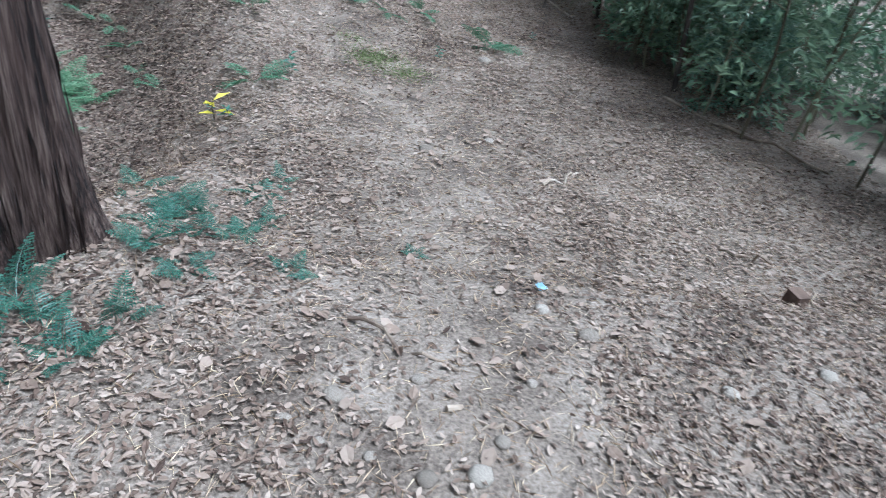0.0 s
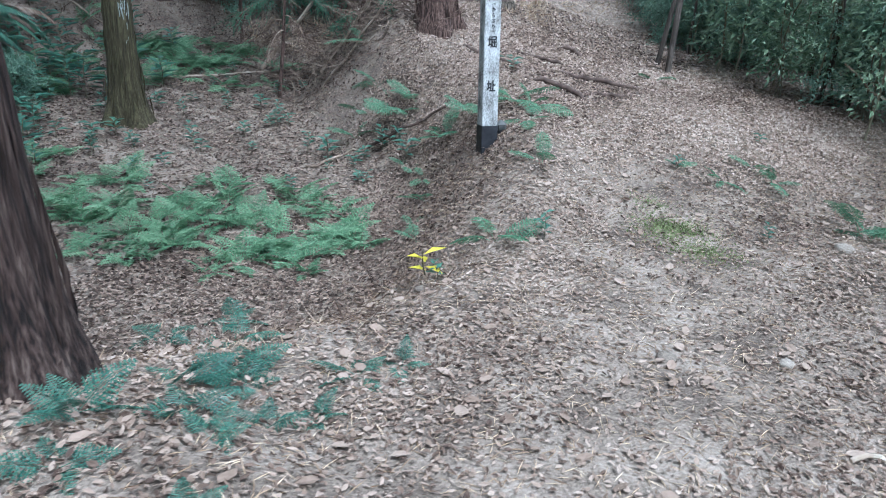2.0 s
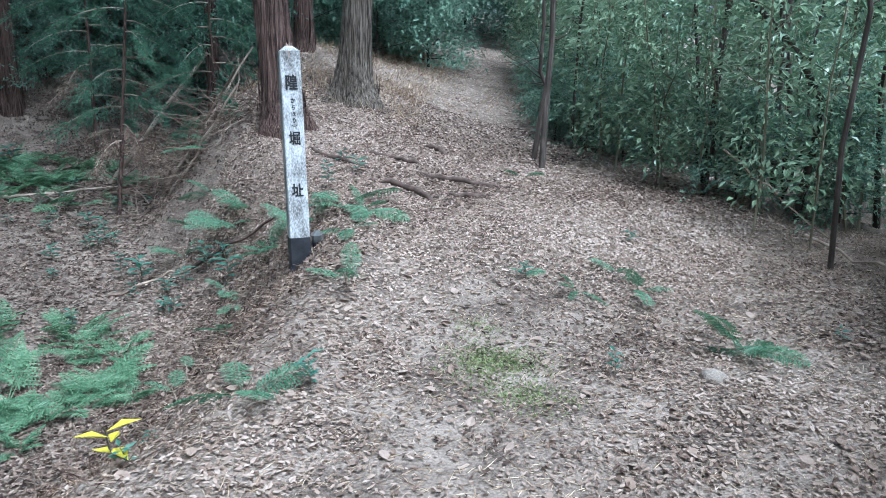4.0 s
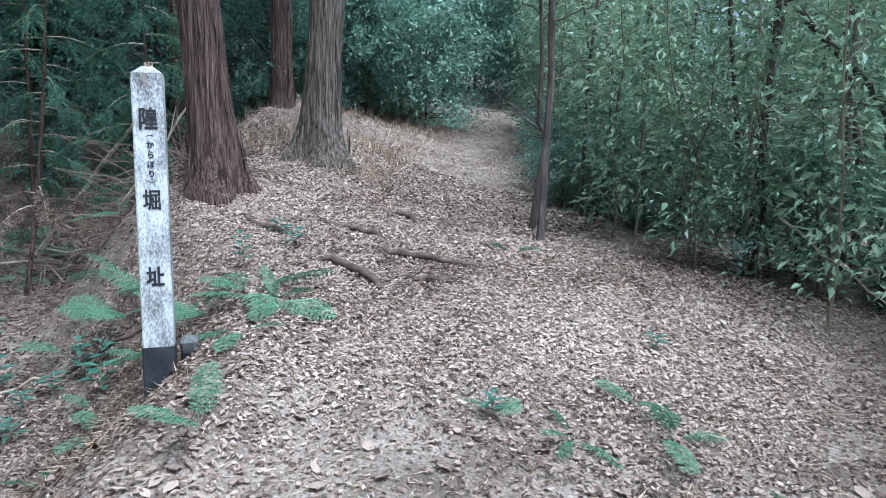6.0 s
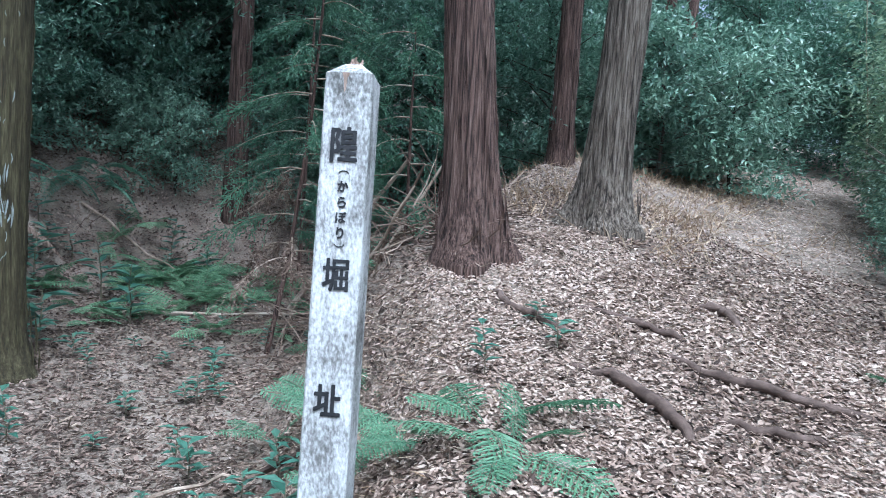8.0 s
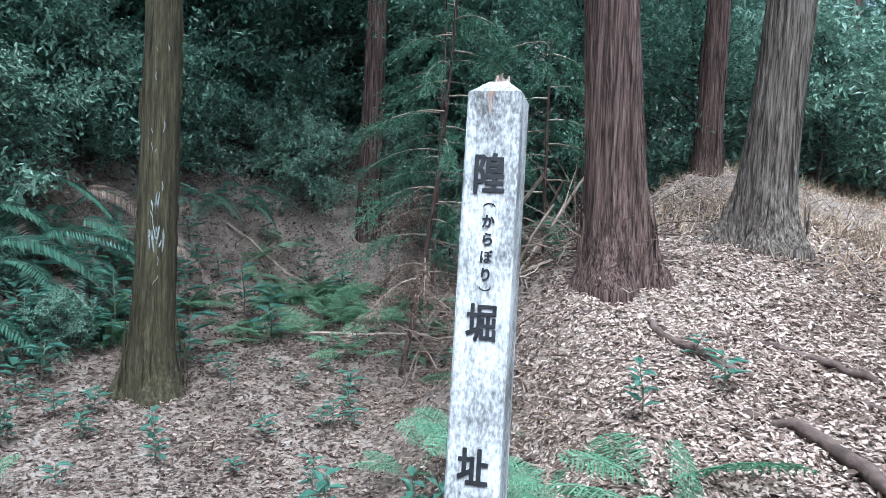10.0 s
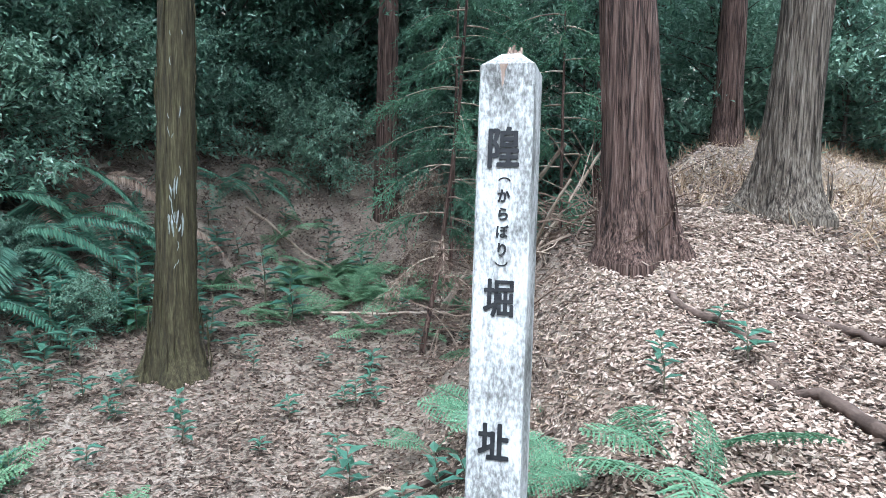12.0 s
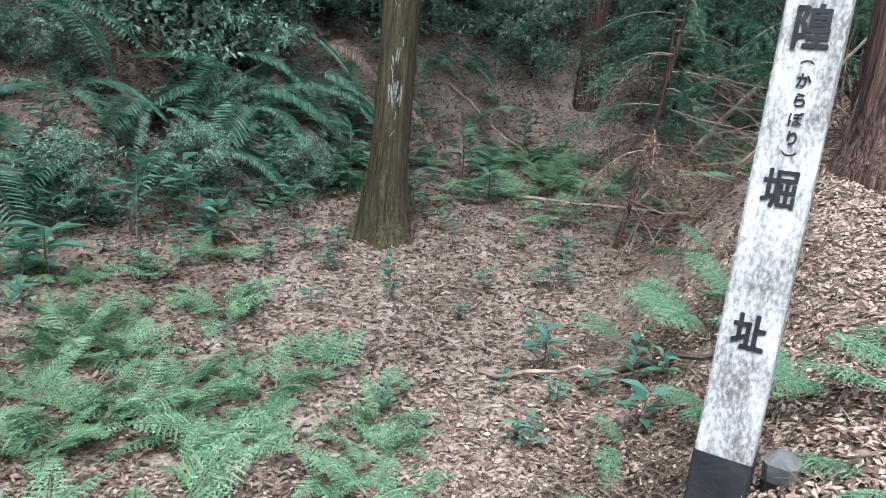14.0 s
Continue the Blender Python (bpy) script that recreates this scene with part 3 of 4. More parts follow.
def thicket_stem(height, seed, count=640):
    r = np.random.default_rng(seed)
    n = 8
    zs = np.linspace(-0.1, height, n)
    bend = np.cumsum(r.normal(0, 0.035, (n, 2)), 0)
    P = np.column_stack([bend, zs])
    twig = [tube(P[-3:], [0.006, 0.004, 0.002], 3)]
    u = 0.05 + 0.95 * r.random(count)
    at = np.stack([np.interp(u * height, zs, P[:, k]) for k in range(3)], 1)
    for k in range(14):
        h = height * (0.15 + 0.8 * k / 14)
        a = k * 2.4
        c = np.array([np.interp(h, zs, P[:, 0]), np.interp(h, zs, P[:, 1]), h])
        twig.append(tube([c, c + [math.cos(a) * 0.3, math.sin(a) * 0.3, 0.2]], [0.005, 0.002], 3))
    a = r.integers(0, 14, count) * 2.4 + r.normal(0, 0.35, count)
    reach = 0.42 * r.random(count) ** 0.7
    at += np.stack([np.cos(a) * reach, np.sin(a) * reach, reach * 0.5 + r.normal(0, 0.05, count)], 1)
    way = np.stack([np.cos(a), np.sin(a), r.normal(-0.15, 0.4, count)], 1) + r.normal(0, 0.4, (count, 3))
    L = r.uniform(0.05, 0.125, count)
    ob = empty("thicket_sapling", "slender leafy sapling of the dense green thicket", "sapling", "thicket along the path")
    mesh_part("stem", *tube(P, np.linspace(0.013, 0.004, n), 5), CULM, ob)
    tagged(mesh_part("twig_work", *join(twig), CULM, ob), kind="stuff")
    mesh_part("foliage", *leaf_blades(at, way, r.normal(0, 0.5, (count, 3)) + [0, 0, 1], L, L * 0.4), THICKET, ob)
    return ob


stems = [thicket_stem(h, 50 + k) for k, h in enumerate((2.6, 3.1, 3.6, 4.2, 2.0))]
used = set()
made = 0
while made < 225:
    u = rng.random()
    y = -3 + 22 * u
    x = rng.uniform(-6, 8)
    d = -beyond(THICKET_EDGE, x, y)
    if not (0.1 < d < 3.2) or rng.random() > 1.1 - d / 3.6:
        continue
    k = int(rng.integers(0, 5))
    ob = stems[k] if k not in used else copy_thing(stems[k], Matrix())
    used.add(k)
    s = rng.uniform(0.8, 1.15)
    settle(ob, x, y, rng.uniform(0, 360), s, tip=(rng.normal(0, 4), rng.normal(0, 4)))
    made += 1

# ---- the marker post ----
post = empty("marker_post", "weathered white wooden marker post with black lettering and a blackened foot", "post")
PX, PY, PZ = -2.185, 6.94, -0.332
face = Vector((0.743, -0.669, 0.0))
up_axis = Vector((-0.075, 0.06, 1.0)).normalized()
side_axis = (-face).cross(up_axis).normalized()
back_axis = up_axis.cross(side_axis)
post.matrix_basis = Matrix.Translation((PX, PY, PZ)) @ Matrix((side_axis, back_axis, up_axis)).transposed().to_4x4()
WIDE, BLACK, TALL = 0.142, 0.30, 1.60


def prism(z0, z1, w, chamfer=0.006, cap=0.0):
    bm = bmesh.new()
    h = w / 2
    ring = [(h - chamfer, -h), (h, -h + chamfer), (h, h - chamfer), (h - chamfer, h), (-h + chamfer, h), (-h, h - chamfer), (-h, -h + chamfer), (-h + chamfer, -h)]
    levels = [bm_ring for bm_ring in ([bm.verts.new((x, y, z)) for x, y in ring] for z in np.linspace(z0, z1, 9))]
    for lo, hi in zip(levels, levels[1:]):
        for i in range(8):
            bm.faces.new((lo[i], lo[(i + 1) % 8], hi[(i + 1) % 8], hi[i]))
    bm.faces.new(levels[0][::-1])
    if cap:
        mid = [bm.verts.new((x * 0.36, y * 0.36, z1 + cap)) for x, y in ring]
        for i in range(8):
            bm.faces.new((levels[-1][i], levels[-1][(i + 1) % 8], mid[(i + 1) % 8], mid[i]))
        bm.faces.new(mid)
    else:
        bm.faces.new(levels[-1])
    return bm


part("foot", prism(-0.15, BLACK, WIDE + 0.006), TAR, post, "black tar-coated foot")
part("shaft", prism(BLACK, TALL, WIDE, cap=0.038), PAINT, post, "peeling white paint over grey wood")
chips = []
for k in range(9):
    a = rng.uniform(0, 6.28)
    r0 = rng.uniform(0.0, 0.022)
    c = np.array([r0 * math.cos(a), r0 * math.sin(a) - 0.008, TALL + 0.028])
    chips.append(tube([c, c + [rng.normal(0, 0.005), rng.normal(0, 0.005), rng.uniform(0.012, 0.038)]], [0.009, 0.003], 4))
mesh_part("splintered_tip", *join(chips), SPLINTER, post, "broken bare wood at the tip")
vs = [(x, -WIDE / 2 - 0.0025, z) for x, z in ((-0.020, TALL + 0.0), (0.004, TALL + 0.0), (-0.004, TALL - 0.02), (-0.006, TALL - 0.05), (-0.011, TALL - 0.062), (-0.014, TALL - 0.02))]
mesh_part("bare_streak", vs, [(0, 1, 2, 3, 4, 5)], SPLINTER, post, "flaked streak of bare wood")


def character(text, x, z, size, bold):
    cu = bpy.data.curves.new("lettering", "FONT")
    cu.body, cu.size, cu.align_x, cu.align_y, cu.offset, cu.extrude = text, size, "CENTER", "CENTER", bold, 0.0012
    tmp = new("lettering", cu)
    me = bpy.data.meshes.new_from_object(tmp.evaluated_get(bpy.context.evaluated_depsgraph_get()))
    bpy.data.objects.remove(tmp)
    me.materials.clear()
    me.materials.append(INK)
    ob = new("lettering", me)
    # upright on the face, centred on its own outline
    xs = [v.co.x for v in me.vertices] or [0]
    ys = [v.co.y for v in me.vertices] or [0]
    me.transform(Matrix.Translation((-(min(xs) + max(xs)) / 2, -(min(ys) + max(ys)) / 2, 0)))
    # a full brush stroke: the outline laid on itself a little to each side
    stroke = bmesh.new()
    reach = 0.0021 if size > 0.05 else 0.0006
    for k, (dx, dy) in enumerate(((0, 0), (reach, 0), (-reach, 0), (0, reach * 0.7))):
        laid = me.copy()
        laid.transform(Matrix.Translation((dx, dy, 0.0001 * k)))
        stroke.from_mesh(laid)
        bpy.data.meshes.remove(laid)
    stroke.to_mesh(me)
    stroke.free()
    ob.parent = post
    ob.matrix_basis = pose(x, -WIDE / 2 - 0.0022, z, 90, 0, 0) @ Matrix.Diagonal((0.8 if size > 0.05 else 0.92, 1, 1, 1))
    ob["label"] = "black brushed character " + text


for text, z, size, bold in (("隍", 1.386, 0.109, 0.0013), ("か", 1.263, 0.037, 0.0007), ("ら", 1.217, 0.037, 0.0007), ("ぼ", 1.172, 0.037, 0.0003), ("り", 1.126, 0.037, 0.0007), ("堀", 1.003, 0.102, 0.0009), ("址", 0.640, 0.100, 0.0016)):
    character(text, 0.0 if size > 0.05 else 0.004, z, size, bold)
for z, s in ((1.303, 1), (1.092, -1)):
    arc = [(0.004 + 0.015 * math.cos(a), -WIDE / 2 - 0.0015, z + s * (0.010 * math.sin(a) - 0.004)) for a in np.linspace(0.15, math.pi - 0.15, 9)]
    mesh_part("bracket_stroke", *tube(arc, 0.0016, 4), INK, post, "black bracket stroke")

stake = empty("stub_stake", "short dark stake with a weathered grey top beside the post", "stake")
stake.matrix_basis = pose(-2.13, 7.09, ground_z(-2.13, 7.09) - 0.10, 5, -4, 40)
part("stake_body", prism(-0.1, 0.12, 0.085, 0.012), TAR, stake)
part("stake_top", prism(0.12, 0.17, 0.087, 0.018, cap=0.025), GREY_WOOD, stake, "weathered grey top")

peg = empty("wooden_peg", "small square brown wooden peg in the path", "peg")
peg.matrix_basis = pose(1.99, 2.72, ground_z(1.99, 2.72), 4, 3, 20)
part("peg_body", prism(-0.1, 0.075, 0.085, 0.006), BROWN_WOOD, peg)

# ---- ferns ----


def frond(length, pairs, width, droop, rise, split, seed, shape="lance"):
    """A frond along +y: an arching stalk with paired pinnae, themselves cut into pinnules where split."""
    r = np.random.default_rng(seed)
    u = np.linspace(0, 1, 14)
    spine = np.column_stack([0.03 * np.sin(3 * u + seed) * length, length * (u - 0.12 * droop * u ** 2), length * (rise * u - droop * u ** 2)])
    stalk = tube(spine, np.linspace(0.0035, 0.0008, 14), 4)
    base, way, up, L, W = [], [], [], [], []
    for k in range(pairs):
        t = 0.2 + 0.8 * (k + 0.5) / pairs
        c = np.array([np.interp(t, u, spine[:, i]) for i in range(3)])
        c2 = np.array([np.interp(min(1, t + 0.05), u, spine[:, i]) for i in range(3)])
        fwd = (c2 - c) / (np.linalg.norm(c2 - c) + 1e-9) if t < 0.95 else fwd
        s = (t - 0.2) / 0.8
        prof = (1 - s) ** 0.8 * 1.05 if shape == "triangle" else math.sin(math.pi * min(1, 0.16 + 0.84 * s)) ** 0.7 + 0.04
        for side in (-1, 1):
            out = np.array([side, 0, 0]) * 0.95 + fwd * 0.38 + [0, 0, -0.12 + r.normal(0, 0.05)]
            out /= np.linalg.norm(out)
            pl = width * prof * r.uniform(0.9, 1.08)
            if not split:
                base.append(c), way.append(out), up.append((0, 0, 1)), L.append(pl), W.append(max(0.009, length / pairs * 0.85))
            else:
                m = max(3, int(pl / 0.021))
                for q in range(m):
                    v = (q + 0.4) / m
                    cc = c + out * pl * v + np.array([0, 0, -0.10 * pl * v * v])
                    for s2 in (-1, 1):
                        w2 = out * 0.6 + s2 * fwd * 0.8 + r.normal(0, 0.16, 3)
                        base.append(cc), way.append(w2), up.append((r.normal(0, 0.3), r.normal(0, 0.3), 1))
                        L.append(max(0.007, 0.25 * width * (1 - 0.7 * v) * (0.35 + 0.65 * prof) * r.uniform(0.7, 1.2))), W.append(0.0115)
                base.append(c), way.append(out), up.append((0, 0, 1)), L.append(pl * 1.05), W.append(0.012)
    blades = leaf_blades(np.array(base), np.array(way), np.array(up), np.array(L), np.array(W), 0.1)
    v, f = join([stalk, blades])
    me = bpy.data.meshes.new("frond")
    me.from_pydata(v.tolist(), [], f)
    return me


FRONDS = {
    "soft": [frond(0.40, 12, 0.135, 0.34, 0.50, True, s, "triangle") for s in (1, 2, 3)],
    "lacy": [frond(0.55, 15, 0.13, 0.42, 0.62, True, s) for s in (14, 15, 16)],
    "arching": [frond(0.95, 34, 0.15, 1.15, 0.7, False, s) for s in (7, 8, 9)],
}
KINDS = {"soft": (FERN_GREEN, 5), "lacy": (FERN_MINT, 5), "arching": (FERN_TEAL, 6), "withered": (BROWN_FERN, 5), "low": (SEEDLING, 5)}
for key, meshes in list(FRONDS.items()):
    for me in meshes:
        me.materials.append(KINDS[key][0])
FRONDS["low"] = []
for me in FRONDS["soft"]:
    dark = me.copy()
    dark.materials.clear()
    dark.materials.append(SEEDLING)
    FRONDS["low"].append(dark)
FRONDS["withered"] = []
for me in FRONDS["arching"][:2]:
    dry = me.copy()
    dry.materials.clear()
    dry.materials.append(BROWN_FERN)
    FRONDS["withered"].append(dry)


def fern(key, x, y, s, label, group, tilt=0.0, lift=0.0, count=None):
    plant_ob = empty("fern", label, "fern", group)
    plant_ob.matrix_basis = pose(x, y, ground_z(x, y) + lift, 0, 0, rng.uniform(0, 360))
    n = count or KINDS[key][1] + int(rng.integers(-1, 3))
    for k in range(n):
        leaf = new("frond", FRONDS[key][int(rng.integers(0, len(FRONDS[key])))])
        leaf.parent = plant_ob
        q = s * rng.uniform(0.7, 1.15)
        leaf.matrix_basis = pose(0, 0, 0, rng.normal(tilt, 16), rng.normal(0, 16), k * 360 / n + rng.normal(0, 16)) @ Matrix.Diagonal((q, q, q, 1))
    return plant_ob


# the pale patch on the moat floor
made = 0
while made < 62:
    x, y = rng.uniform(-5.5, -2.3), rng.uniform(4.0, 6.7)
    if ((x + 3.9) / 1.45) ** 2 + ((y - 5.35) / 1.15) ** 2 > 1 + 0.25 * noise.noise((x * 2, y * 2, 3)):
        continue
    fern("soft", x, y, rng.uniform(0.5, 1.1), "low pale green fern in the patch on the moat floor", "fern patch on the moat floor", tilt=6.0)
    made += 1
for k in range(18):
    fern("soft", rng.normal(-5.6, 0.5), rng.normal(4.5, 0.4), rng.uniform(0.5, 0.95), "low pale green fern among dark seedlings on the moat floor", "fern patch on the moat floor", tilt=6.0)
# the bright patch at the moat's far end, and beside the mossy trunk
for k in range(58):
    x, y = (rng.normal(-9.0, 0.75), rng.normal(8.9, 0.75)) if k < 49 else (rng.normal(-8.9, 0.4), rng.normal(6.3, 0.3))
    fern("soft", x, y, rng.uniform(0.9, 1.4), "bright green fern at the foot of the far bank", "ferns at the far bank")
# arching ferns hanging on the bank
for x, y, s in ((-7.5, 4.1, 1.0), (-7.95, 4.9, 1.1), (-8.6, 5.5, 1.1), (-9.3, 6.2, 1.0), (-7.2, 3.6, 1.0), (-8.8, 5.2, 1.2), (-8.2, 4.4, 1.1), (-9.5, 5.9, 1.0), (-9.0, 4.9, 1.2), (-7.9, 3.7, 1.1), (-10.1, 6.6, 0.9), (-10.8, 8.1, 0.8), (-9.0, 5.6, 1.1), (-8.7, 5.3, 1.2), (-9.3, 6.0, 1.0), (-10.5, 7.4, 0.8), (-11.0, 8.1, 0.8), (-9.6, 5.3, 1.2), (-7.0, 3.2, 1.1), (-6.5, 2.6, 1.0), (-8.3, 3.2, 1.2)):
    fern("arching", x, y, s * 1.15, "large dark green fern arching down the bank", "arching ferns on the bank", lift=0.12)
for x, y in ((-8.3, 4.75), (-8.9, 5.8), (-9.4, 5.4), (-7.7, 3.9), (-9.6, 6.6), (-8.6, 4.2), (-10.0, 6.0), (-9.2, 4.4)):
    fern("withered", x, y, 1.0, "withered brown fern hanging on the bank", "withered ferns on the bank", lift=0.1)
# ferns along the crest and the path
for x, y, s, n in ((-2.14, 7.62, 0.75, 5), (-3.76, 8.08, 0.8, 5), (-4.6, 8.15, 0.8, 5), (-1.17, 5.27, 0.75, 5), (-0.65, 7.49, 0.4, 4), (-0.3, 7.5, 0.5, 5), (0.07, 7.76, 0.65, 5), (0.78, 7.2, 0.75, 6), (0.86, 7.05, 0.6, 5), (-3.0, 7.5, 0.8, 6), (-3.95, 8.0, 0.9, 6), (-2.55, 7.55, 0.6, 5), (-1.95, 7.25, 0.55, 4), (-1.65, 9.85, 0.55, 5), (-2.77, 7.62, 0.7, 5), (-4.5, 8.35, 0.9, 5), (-5.3, 9.0, 0.9, 5), (-2.36, 7.72, 0.95, 4), (-4.45, 7.85, 0.9, 5), (-0.11, 7.95, 0.5, 3), (-1.45, 6.5, 0.7, 4), (-2.6, 6.6, 0.6, 4), (-2.9, 7.0, 0.55, 4), (-2.3, 6.0, 0.5, 4), (-3.3, 7.3, 0.6, 4), (-2.0, 5.6, 0.5, 4)):
    fern("lacy", x, y, s * 0.95, "green fern growing out of the leaf litter by the path", "ferns along the path", count=n)
# low ferns round the foot of the big cedar
for x, y, s in ((-1.22, 1.92, 0.6), (-1.05, 1.75, 0.55), (-0.92, 1.62, 0.45), (-0.85, 1.85, 0.4), (-0.95, 2.4, 0.45), (-0.75, 2.23, 0.45), (-1.1, 2.85, 0.5), (-0.7, 3.34, 0.45), (-0.66, 2.62, 0.4), (-0.36, 2.3, 0.3), (-0.83, 2.67, 0.45), (-0.67, 2.85, 0.4), (-0.63, 3.53, 0.35), (-1.05, 3.1, 0.5), (-0.95, 3.0, 0.45), (-1.35, 3.3, 0.5), (0.14, 2.75, 0.22), (-1.2, 1.6, 0.5), (-0.6, 3.0, 0.3), (-2.5, 3.75, 0.6), (-2.35, 4.15, 0.6)):
    fern("low", x, y, s * 1.1, "small dark green fern at the foot of the big cedar", "low ferns by the big cedar", lift=0.0)

# ---- broad-leaved seedlings ----


def seedling(height, count, leaf, seed, mat=None):
    r = np.random.default_rng(seed)
    ob = empty("seedling", "", "")
    tip = np.array([r.normal(0, 0.03), r.normal(0, 0.03), height])
    mesh_part("stem", *tube([(0, 0, -0.03), tip * 0.5 + [0.01, 0, 0], tip], [0.004, 0.003, 0.0015], 5), CULM, ob)
    k = np.arange(count)
    a = k * 2.4 + r.normal(0, 0.2, count)
    h = 0.3 + 0.7 * k / count
    way = np.stack([np.cos(a), np.sin(a), r.uniform(0.0, 0.5, count)], 1)
    p = tip[None] * h[:, None]
    L = leaf * r.uniform(0.7, 1.15, count)
    for i in range(count):
        mesh_part("leaf", *leaf_blades(p[i:i + 1], way[i:i + 1], np.array([[0, 0, 1.0]]), L[i:i + 1], L[i:i + 1] * 0.4, 0.2), mat or SEEDLING, ob)
    return ob


seeds = [seedling(0.20, 9, 0.13, 71), seedling(0.28, 12, 0.11, 72), seedling(0.14, 7, 0.10, 73)]
spots = [(-6.6, 5.93), (-6.18, 5.66), (-6.15, 6.12), (-6.59, 5.15), (-5.68, 6.54), (-7.6, 5.17), (-7.7, 5.55), (-7.6, 4.66), (-7.9, 5.4), (-6.6, 6.2), (-6.64, 3.98), (-6.15, 3.98), (-5.93, 4.75), (-5.76, 7.95), (-6.93, 8.15), (-4.38, 7.29), (-3.86, 7.61), (-3.57, 6.93), (-6.32, 8.16), (-6.08, 5.0), (-6.35, 4.39), (-5.2, 4.21), (-7.8, 5.8), (-7.08, 4.3), (-6.15, 6.09), (-6.13, 5.6), (-5.57, 6.53), (-7.16, 7.19), (-4.72, 7.33), (-3.19, 8.8), (-2.86, 8.65), (-2.8, 8.1), (-3.68, 7.69), (-3.41, 7.41), (-0.9, 5.45), (-1.42, 4.95), (-0.63, 7.43), (0.28, 6.4), (1.3, 7.6), (-0.22, 8.67)]
fresh = set()
for n, (x, y) in enumerate(spots):
    k = n % 3
    ob = seeds[k] if k not in fresh else copy_thing(seeds[k], Matrix())
    fresh.add(k)
    settle(ob, x, y, rng.uniform(0, 360), rng.uniform(0.8, 1.3) * (0.6 if x > -2 else 1), "dark green broad-leaved seedling in the leaf litter", "seedling", "seedlings in the litter")
bank_spots = [(x, y) for x, y in zip(rng.uniform(-9.6, -4.6, 400), rng.uniform(2.2, 7.2, 400)) if -1.3 < beyond(FOOT, x, y) < 0.7][:135]
bank_spots += [(rng.normal(-10.0, 0.9), rng.normal(8.2, 0.8)) for k in range(16)]
for n, (x, y) in enumerate(bank_spots):
    settle(copy_thing(seeds[n % 3], Matrix()), x, y, rng.uniform(0, 360), rng.uniform(1.2, 2.4), "glossy dark green undergrowth plant on the bank", "seedling", "undergrowth on the bank")

for k in range(46):
    x, y = rng.uniform(-8.4, -3.6), rng.uniform(5.4, 9.2)
    if beyond(CREST, x, y) > 1.0 and math.hypot(x + 6.97, y - 6.63) > 0.45:
        settle(copy_thing(seeds[k % 3], Matrix()), x, y, rng.uniform(0, 360), rng.uniform(0.5, 1.0), "small green seedling on the moat floor", "seedling", "seedlings in the litter")

low = 0
while low < 18:
    x, y = rng.uniform(-9.2, -5.0), rng.uniform(1.6, 7.0)
    if -0.3 < beyond(FOOT, x, y) < 1.5:
        plant(0, x, y, rng.uniform(0.16, 0.34))
        low += 1

# the yellow-leaved plant
yel = seedling(0.12, 5, 0.085, 81, YELLOW)
settle(yel, -1.3, 4.72, 200, 1.6, "small plant with bright yellow leaves", "plant")
settle(copy_thing(seeds[2], Matrix()), -1.2, 4.68, 60, 0.7, "small green plant beside the yellow leaves", "seedling")

# low bushes under the thicket's edge
for x, y, s in ((-2.7, 13.4, 0.36), (-3.3, 14.9, 0.42), (-2.3, 12.6, 0.3), (-3.9, 16.6, 0.45), (-4.4, 18.0, 0.55), (-12.0, 7.2, 0.6), (-10.6, 10.6, 0.55), (-11.0, 9.2, 0.55), (-9.9, 11.0, 0.5), (-11.6, 8.6, 0.45), (-11.9, 9.4, 0.6), (-11.5, 7.6, 0.45), (-12.3, 8.6, 0.8), (-12.6, 9.5, 0.9)):
    plant(0, x, y, s)

# ---- young cedars with drooping sprays ----


def young_cedar(points, radius, seed, green_from, reach, count=22):
    r = np.random.default_rng(seed)
    P = np.array(points, float)
    ob = empty("young_cedar", "thin young cedar with drooping green and withered brown sprays", "tree", "young cedars")
    mesh_part("trunk", *tube(P, np.linspace(radius, radius * 0.35, len(P)), 8), BARK_RED, ob)
    for k in range(count):
        u = 0.22 + 0.78 * (k + 0.5) / count
        tone = u > green_from
        c = np.array([np.interp(u, np.linspace(0, 1, len(P)), P[:, i]) for i in range(3)])
        a = k * 2.4 + r.normal(0, 0.3)
        R = reach * (1.15 - 0.6 * u) * r.uniform(0.7, 1.2)
        line = np.array([c + [math.cos(a) * R * q, math.sin(a) * R * q, R * (0.12 * q - 0.45 * q * q)] for q in np.linspace(0, 1, 6)])
        twig = mesh_part("branch", *tube(line, np.linspace(0.008, 0.002, 6), 4), DEAD, ob)
        b, w, L = [], [], []
        for q in range(34):
            s0 = 0.2 + 0.8 * r.random()
            p0 = np.array([np.interp(s0, np.linspace(0, 1, 6), line[:, i]) for i in range(3)])
            d0 = np.array([math.cos(a), math.sin(a), -0.8]) + r.normal(0, 0.5, 3)
            d0 /= np.linalg.norm(d0)
            ln = r.uniform(0.12, 0.30)
            for s in range(10):
                v = (s + 0.5) / 10
                b.append(p0 + d0 * ln * v + [0, 0, -0.25 * ln * v * v])
                w.append(d0 + r.normal(0, 0.5, 3))
                L.append(0.065 * (1.2 - 0.6 * v))
        spray = mesh_part("spray", *leaf_blades(np.array(b), np.array(w), r.normal(0, 1, (len(b), 3)), np.array(L), 0.012), CEDAR_GREEN if tone else BROWN_FERN, twig, "green drooping spray" if tone else "withered brown spray")
        tagged(spray, kind="stuff")
    return ob


